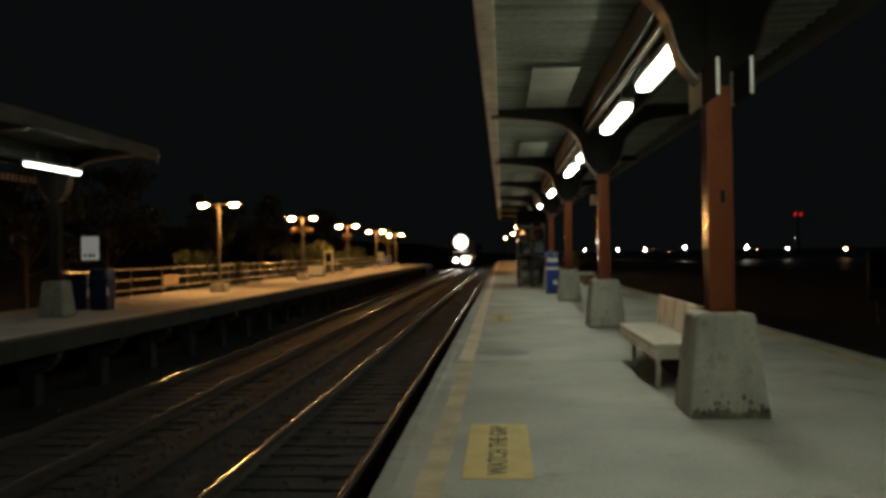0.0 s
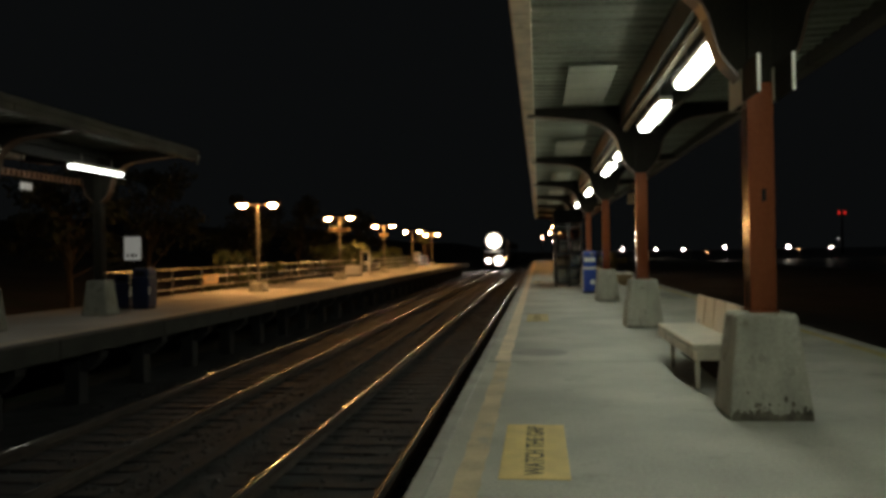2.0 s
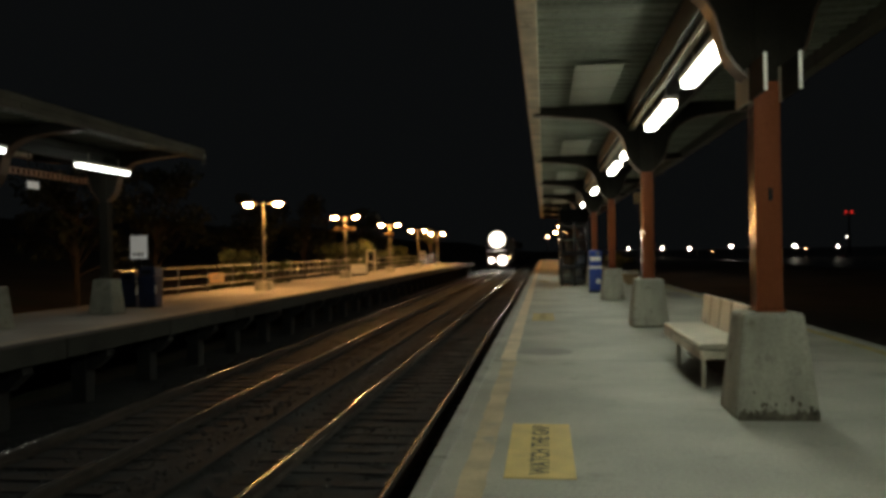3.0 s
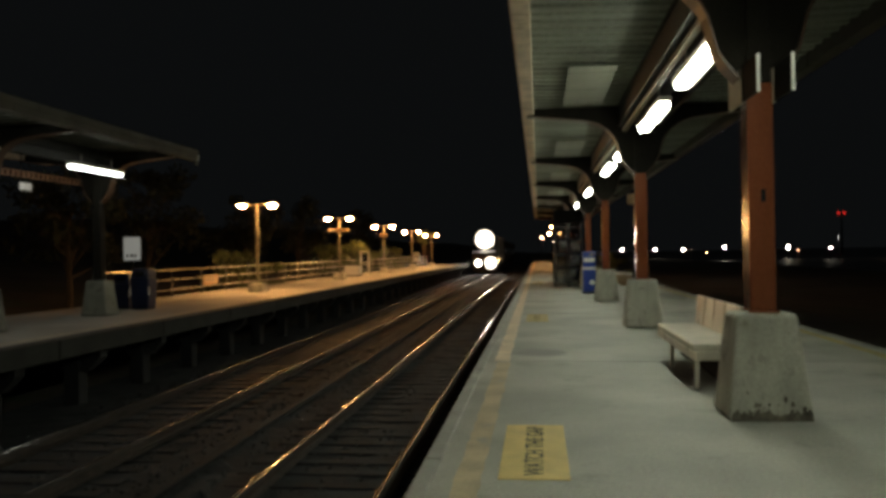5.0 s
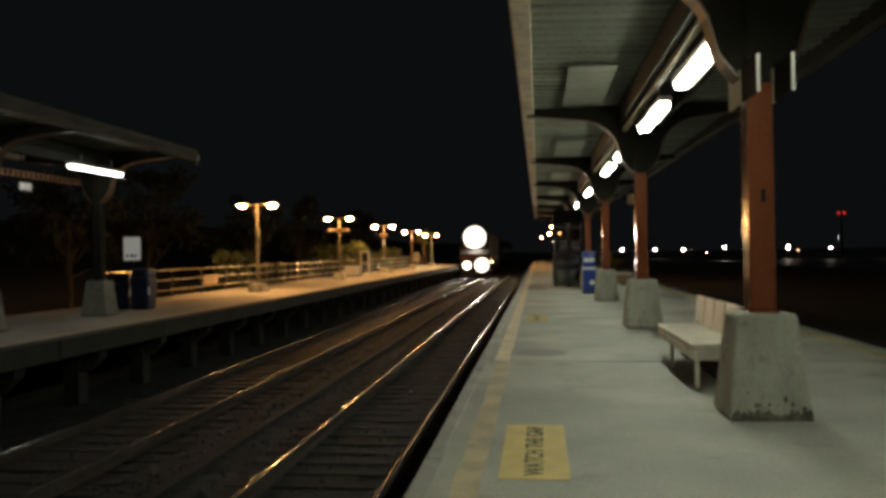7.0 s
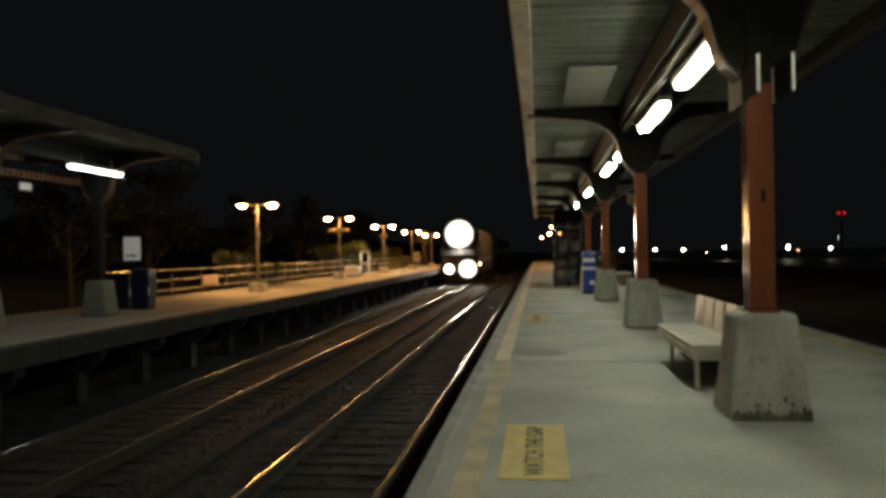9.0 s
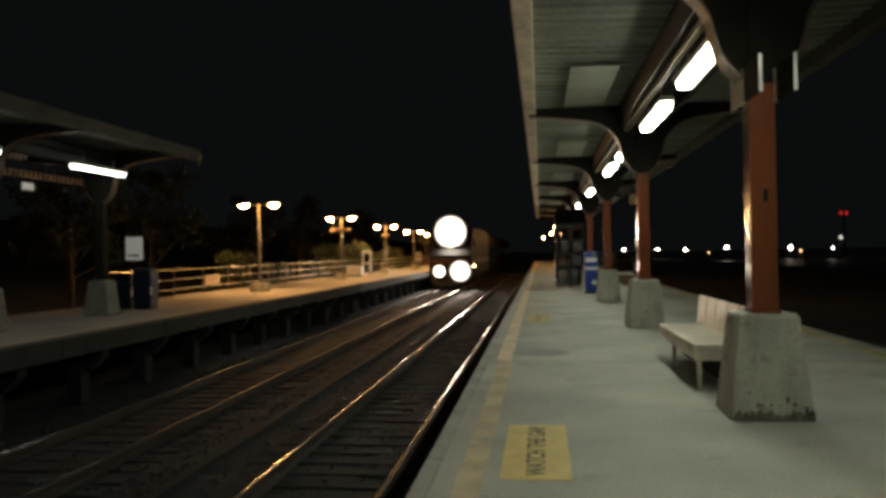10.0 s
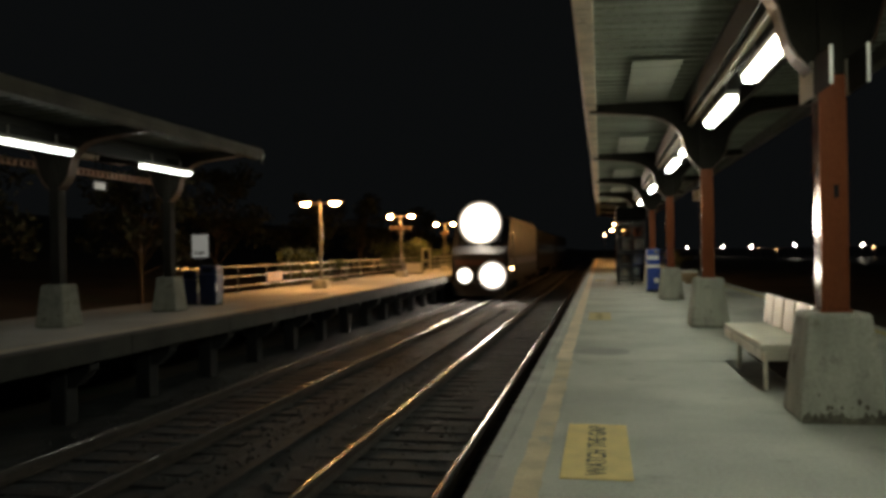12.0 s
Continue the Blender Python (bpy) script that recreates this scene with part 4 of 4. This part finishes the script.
# ---------------------------------------------------------------- train
def locomotive():
    t = thing("locomotive", "dark diesel locomotive with blazing headlights and ditch lights", "locomotive", (TRACKS[1], 43.0, RAIL_Z))
    L, W = 20.0, 1.5
    side = [(0.55, 0.75), (0.0, 1.05), (0.0, 2.35), (0.35, 2.7), (1.35, 3.75), (1.7, 4.25), (2.2, 4.42), (L, 4.42), (L, 0.75)]
    body = extrude(side, "x", -W, W)
    bmesh.ops.bevel(body, geom=[e for e in body.edges if abs(e.verts[0].co.x) > 1.4 and abs(e.verts[1].co.x - e.verts[0].co.x) < 0.1], offset=0.16, segments=3, affect="EDGES")
    b = part("body", body, M_LOCO, t, "dark painted body with a sloped nose")
    part("stripe", box(-W - 0.012, -W - 0.002, 1.0, L - 0.3, 1.7, 2.1), M_LOCO_STRIPE, b, "red side stripe")
    part("stripe", box(W + 0.002, W + 0.012, 1.0, L - 0.3, 1.7, 2.1), M_LOCO_STRIPE, b, "red side stripe")
    part("stripe", box(-W + 0.2, W - 0.2, -0.012, -0.002, 1.75, 2.05), M_LOCO_STRIPE, b, "red nose stripe")
    for s in (-1, 1):
        # windscreens lie in the slope of the nose
        ang = math.degrees(math.atan2(3.75 - 2.7, 1.0))
        pane = box(-0.52, 0.52, -0.62, 0.62, 0.0, 0.02, 0.008)
        moved(pane, Matrix.Translation((s * 0.68, 0.86, 3.235)) @ pose(0, 0, 0, ang))
        part("windscreen", pane, M_WINDOW, b, "dark windscreen pane")
        part("side_window", box(s * (W + 0.002), s * (W + 0.014), 2.0, 2.9, 2.9, 3.5), M_WINDOW, b)
        part("door", box(s * (W + 0.003), s * (W + 0.02), 3.2, 3.85, 1.1, 3.3), M_LOCO, b)
        part("handrail", tube((s * (W + 0.06), 3.1, 1.2), (s * (W + 0.06), 3.1, 2.8), 0.018, n=6), M_GALV, b)
    # Lens radius enlarged well past a real lamp's to imitate glare.
    R, HZ = 1.22, 4.0
    hl = part("headlight", moved(lathe([(0.8, -1.4), (1.1, -0.7), (R + 0.03, -0.3), (R + 0.03, -0.05)], 32), Matrix.Translation((0, 0.62, HZ)) @ pose(0, 0, 0, 90)), M_LOCO, t, "headlight housing")
    # Ring added to keep the enlarged lens's light off the body.
    def visor(x, y, z, r, depth):
        ring = bmesh.new()
        loops = [[ring.verts.new((q * math.cos(2 * math.pi * k / 32), q * math.sin(2 * math.pi * k / 32), w)) for k in range(32)]
                 for q, w in ((r, -0.05), (r, depth), (r + 0.03, depth), (r + 0.03, -0.05))]
        for a, c in zip(loops, loops[1:]):
            for k in range(32):
                ring.faces.new((a[k], a[(k + 1) % 32], c[(k + 1) % 32], c[k]))
        return moved(ring, Matrix.Translation((x, y, z)) @ pose(0, 0, 0, 90))

    def disc(x, y, z, r):
        return moved(lathe([(r, 0.0), (r * 0.7, 0.035), (r * 0.4, 0.05), (r * 0.1, 0.06)], 32), Matrix.Translation((x, y, z)) @ pose(0, 0, 0, 90))

    part("visor", visor(0, 0.6, HZ, R + 0.01, 0.14), M_SOOT, hl, "black ring added to keep lamp light off the body", smooth=True)
    part("lens", disc(0, 0.6, HZ, R), glare_lens_material("headlight lens", (1.0, 0.86, 0.68), HEADLIGHT, (0, 0.6, HZ), R, 3.0), hl, "oversized headlight lens with glare in its emission", smooth=True)
    # Ditch lenses are widened for glare in the same way.
    for s, r in ((-1, 0.46), (1, 0.8)):
        at = (s * 0.75 if s < 0 else 0.72, -0.2, 1.22)
        d = part("ditch_light", moved(lathe([(0.12, -0.3), (r, -0.05), (r + 0.03, 0.0)], 24), Matrix.Translation((at[0], at[1] + 0.02, at[2])) @ pose(0, 0, 0, 90)), M_BLACK, t, "ditch light housing", smooth=True)
        part("visor", visor(*at, r + 0.01, 0.12), M_SOOT, d, "black ring added to keep lamp light off the body", smooth=True)
        part("lens", disc(*at, r), glare_lens_material("ditch light lens", (1.0, 0.86, 0.7), HEADLIGHT * 0.42, at, r, 3.0), d, "oversized ditch light lens with glare in its emission", smooth=True)
        part("number_board", box(s * 1.2 - 0.2, s * 1.2 + 0.2, 1.75, 1.95, 3.98, 4.2, 0.01), M_BLACK, t, "dark number board")
    m = part("marker_light", moved(lathe([(0.1, -0.04), (0.1, 0.03), (0.05, 0.06)], 14), Matrix.Translation((1.62, 1.0, 1.55)) @ pose(0, 0, 0, 90)), M_MARKER, t, "small amber marker lamp")
    part("pilot", extrude([(-1.35, 0.15), (1.35, 0.15), (1.45, 0.75), (1.45, 1.0), (-1.45, 1.0), (-1.45, 0.75)], "y", -0.12, 0.3), M_UNDER, t, "black pilot plate")
    part("coupler", box(-0.16, 0.16, -0.75, -0.1, 0.72, 1.0, 0.04), M_UNDER, t, "cast steel coupler")
    for s in (-1, 1):
        part("hose", tube((s * 0.4, -0.16, 0.9), (s * 0.45, -0.2, 0.35), 0.03, n=6), M_UNDER, t)
        for k in range(4):
            part("step", box(s * 1.3 - 0.15, s * 1.3 + 0.15, 0.2, 0.5, 0.3 + 0.22 * k, 0.33 + 0.22 * k), M_UNDER, t)
    part("fuel_tank", box(-1.25, 1.25, 7.5, 12.5, 0.3, 0.95, 0.12, seg=2), M_UNDER, t)
    for y0 in (3.2, 16.8):
        part("bogie_frame", box(-1.2, 1.2, y0 - 1.9, y0 + 1.9, 0.55, 0.8, 0.05), M_UNDER, t)
        for dy in (-1.25, 1.25):
            for s in (-1, 1):
                part("wheel", moved(lathe([(0.44, -0.07), (0.5, -0.06), (0.5, 0.0), (0.48, 0.07)], 24), Matrix.Translation((s * 0.75, y0 + dy, 0.49)) @ pose(0, 0, 0, 0, 90)), M_RUST, t)
    return t


def coach(y):
    t = thing("coach", "dark passenger coach behind the locomotive", "railway coach", (TRACKS[1], y, RAIL_Z), group="passenger coaches")
    body = box(-1.5, 1.5, 0.2, 25.8, 0.9, 4.1, 0.25, seg=3)
    b = part("body", body, M_STEEL, t, "dark painted coach body")
    win = mesh_of("window", box(-1.52, 1.52, -0.7, 0.7, 2.2, 3.0, 0.01), M_WINDOW)
    for k in range(12):
        ob = new("window", win)
        ob.location = (0, 2.2 + 1.96 * k, 0)
        ob.parent = b
    for y0 in (3.5, 22.5):
        part("bogie_frame", box(-1.2, 1.2, y0 - 1.7, y0 + 1.7, 0.4, 0.8, 0.05), M_UNDER, t)
        for dy in (-1.2, 1.2):
            for s in (-1, 1):
                part("wheel", moved(lathe([(0.42, -0.07), (0.46, -0.06), (0.46, 0.0), (0.44, 0.07)], 20), Matrix.Translation((s * 0.75, y0 + dy, 0.46)) @ pose(0, 0, 0, 0, 90)), M_RUST, t)
    return t


loco = locomotive()
coaches = [coach(43.0 + 20.6), coach(43.0 + 46.8)]

# ties last: those near the camera one by one
tie = None
for c in TRACKS:
    bed = tagged(new("tie_row"), "row of creosoted timber ties under the rails", "railway ties", kind="structure")
    r = random.Random(int(-c * 10))
    tie = mesh_of("tie", box(-1.28, 1.28, -0.11, 0.11, RAIL_Z - 0.32, RAIL_Z - 0.165, 0.012), M_TIE)
    y = 2.0
    while y < 75:
        ob = new("tie", tie)
        ob.matrix_basis = pose(c + r.uniform(-0.03, 0.03), y + r.uniform(-0.02, 0.02), r.uniform(-0.008, 0.004), 0, 0, r.uniform(-0.6, 0.6))
        ob.parent = bed
        y += 0.53
    far = bmesh.new()
    while y < 200:
        box(c - 1.28, c + 1.28, y - 0.11, y + 0.11, RAIL_Z - 0.32, RAIL_Z - 0.165, 0, far)
        y += 0.53
    tagged(part("ties_far", far, M_TIE, bed), kind="stuff")

# ---------------------------------------------------------------- movement of the train
TRAIN = ((0.0, 126.0), (2.0, 116.5), (3.0, 110.8), (5.0, 97.6), (6.0, 90.2), (7.2, 80.8), (9.0, 66.2), (9.5, 62.3), (10.5, 54.8), (11.0, 51.1), (12.0, 44.0))


def motions():
    walk(loco, [(t, pose(TRACKS[1], y - 1.3, RAIL_Z)) for t, y in TRAIN])
    for k, c in enumerate(coaches):
        walk(c, [(t, pose(TRACKS[1], y - 1.3 + 20.6 + 26.2 * k, RAIL_Z)) for t, y in TRAIN])


motions()
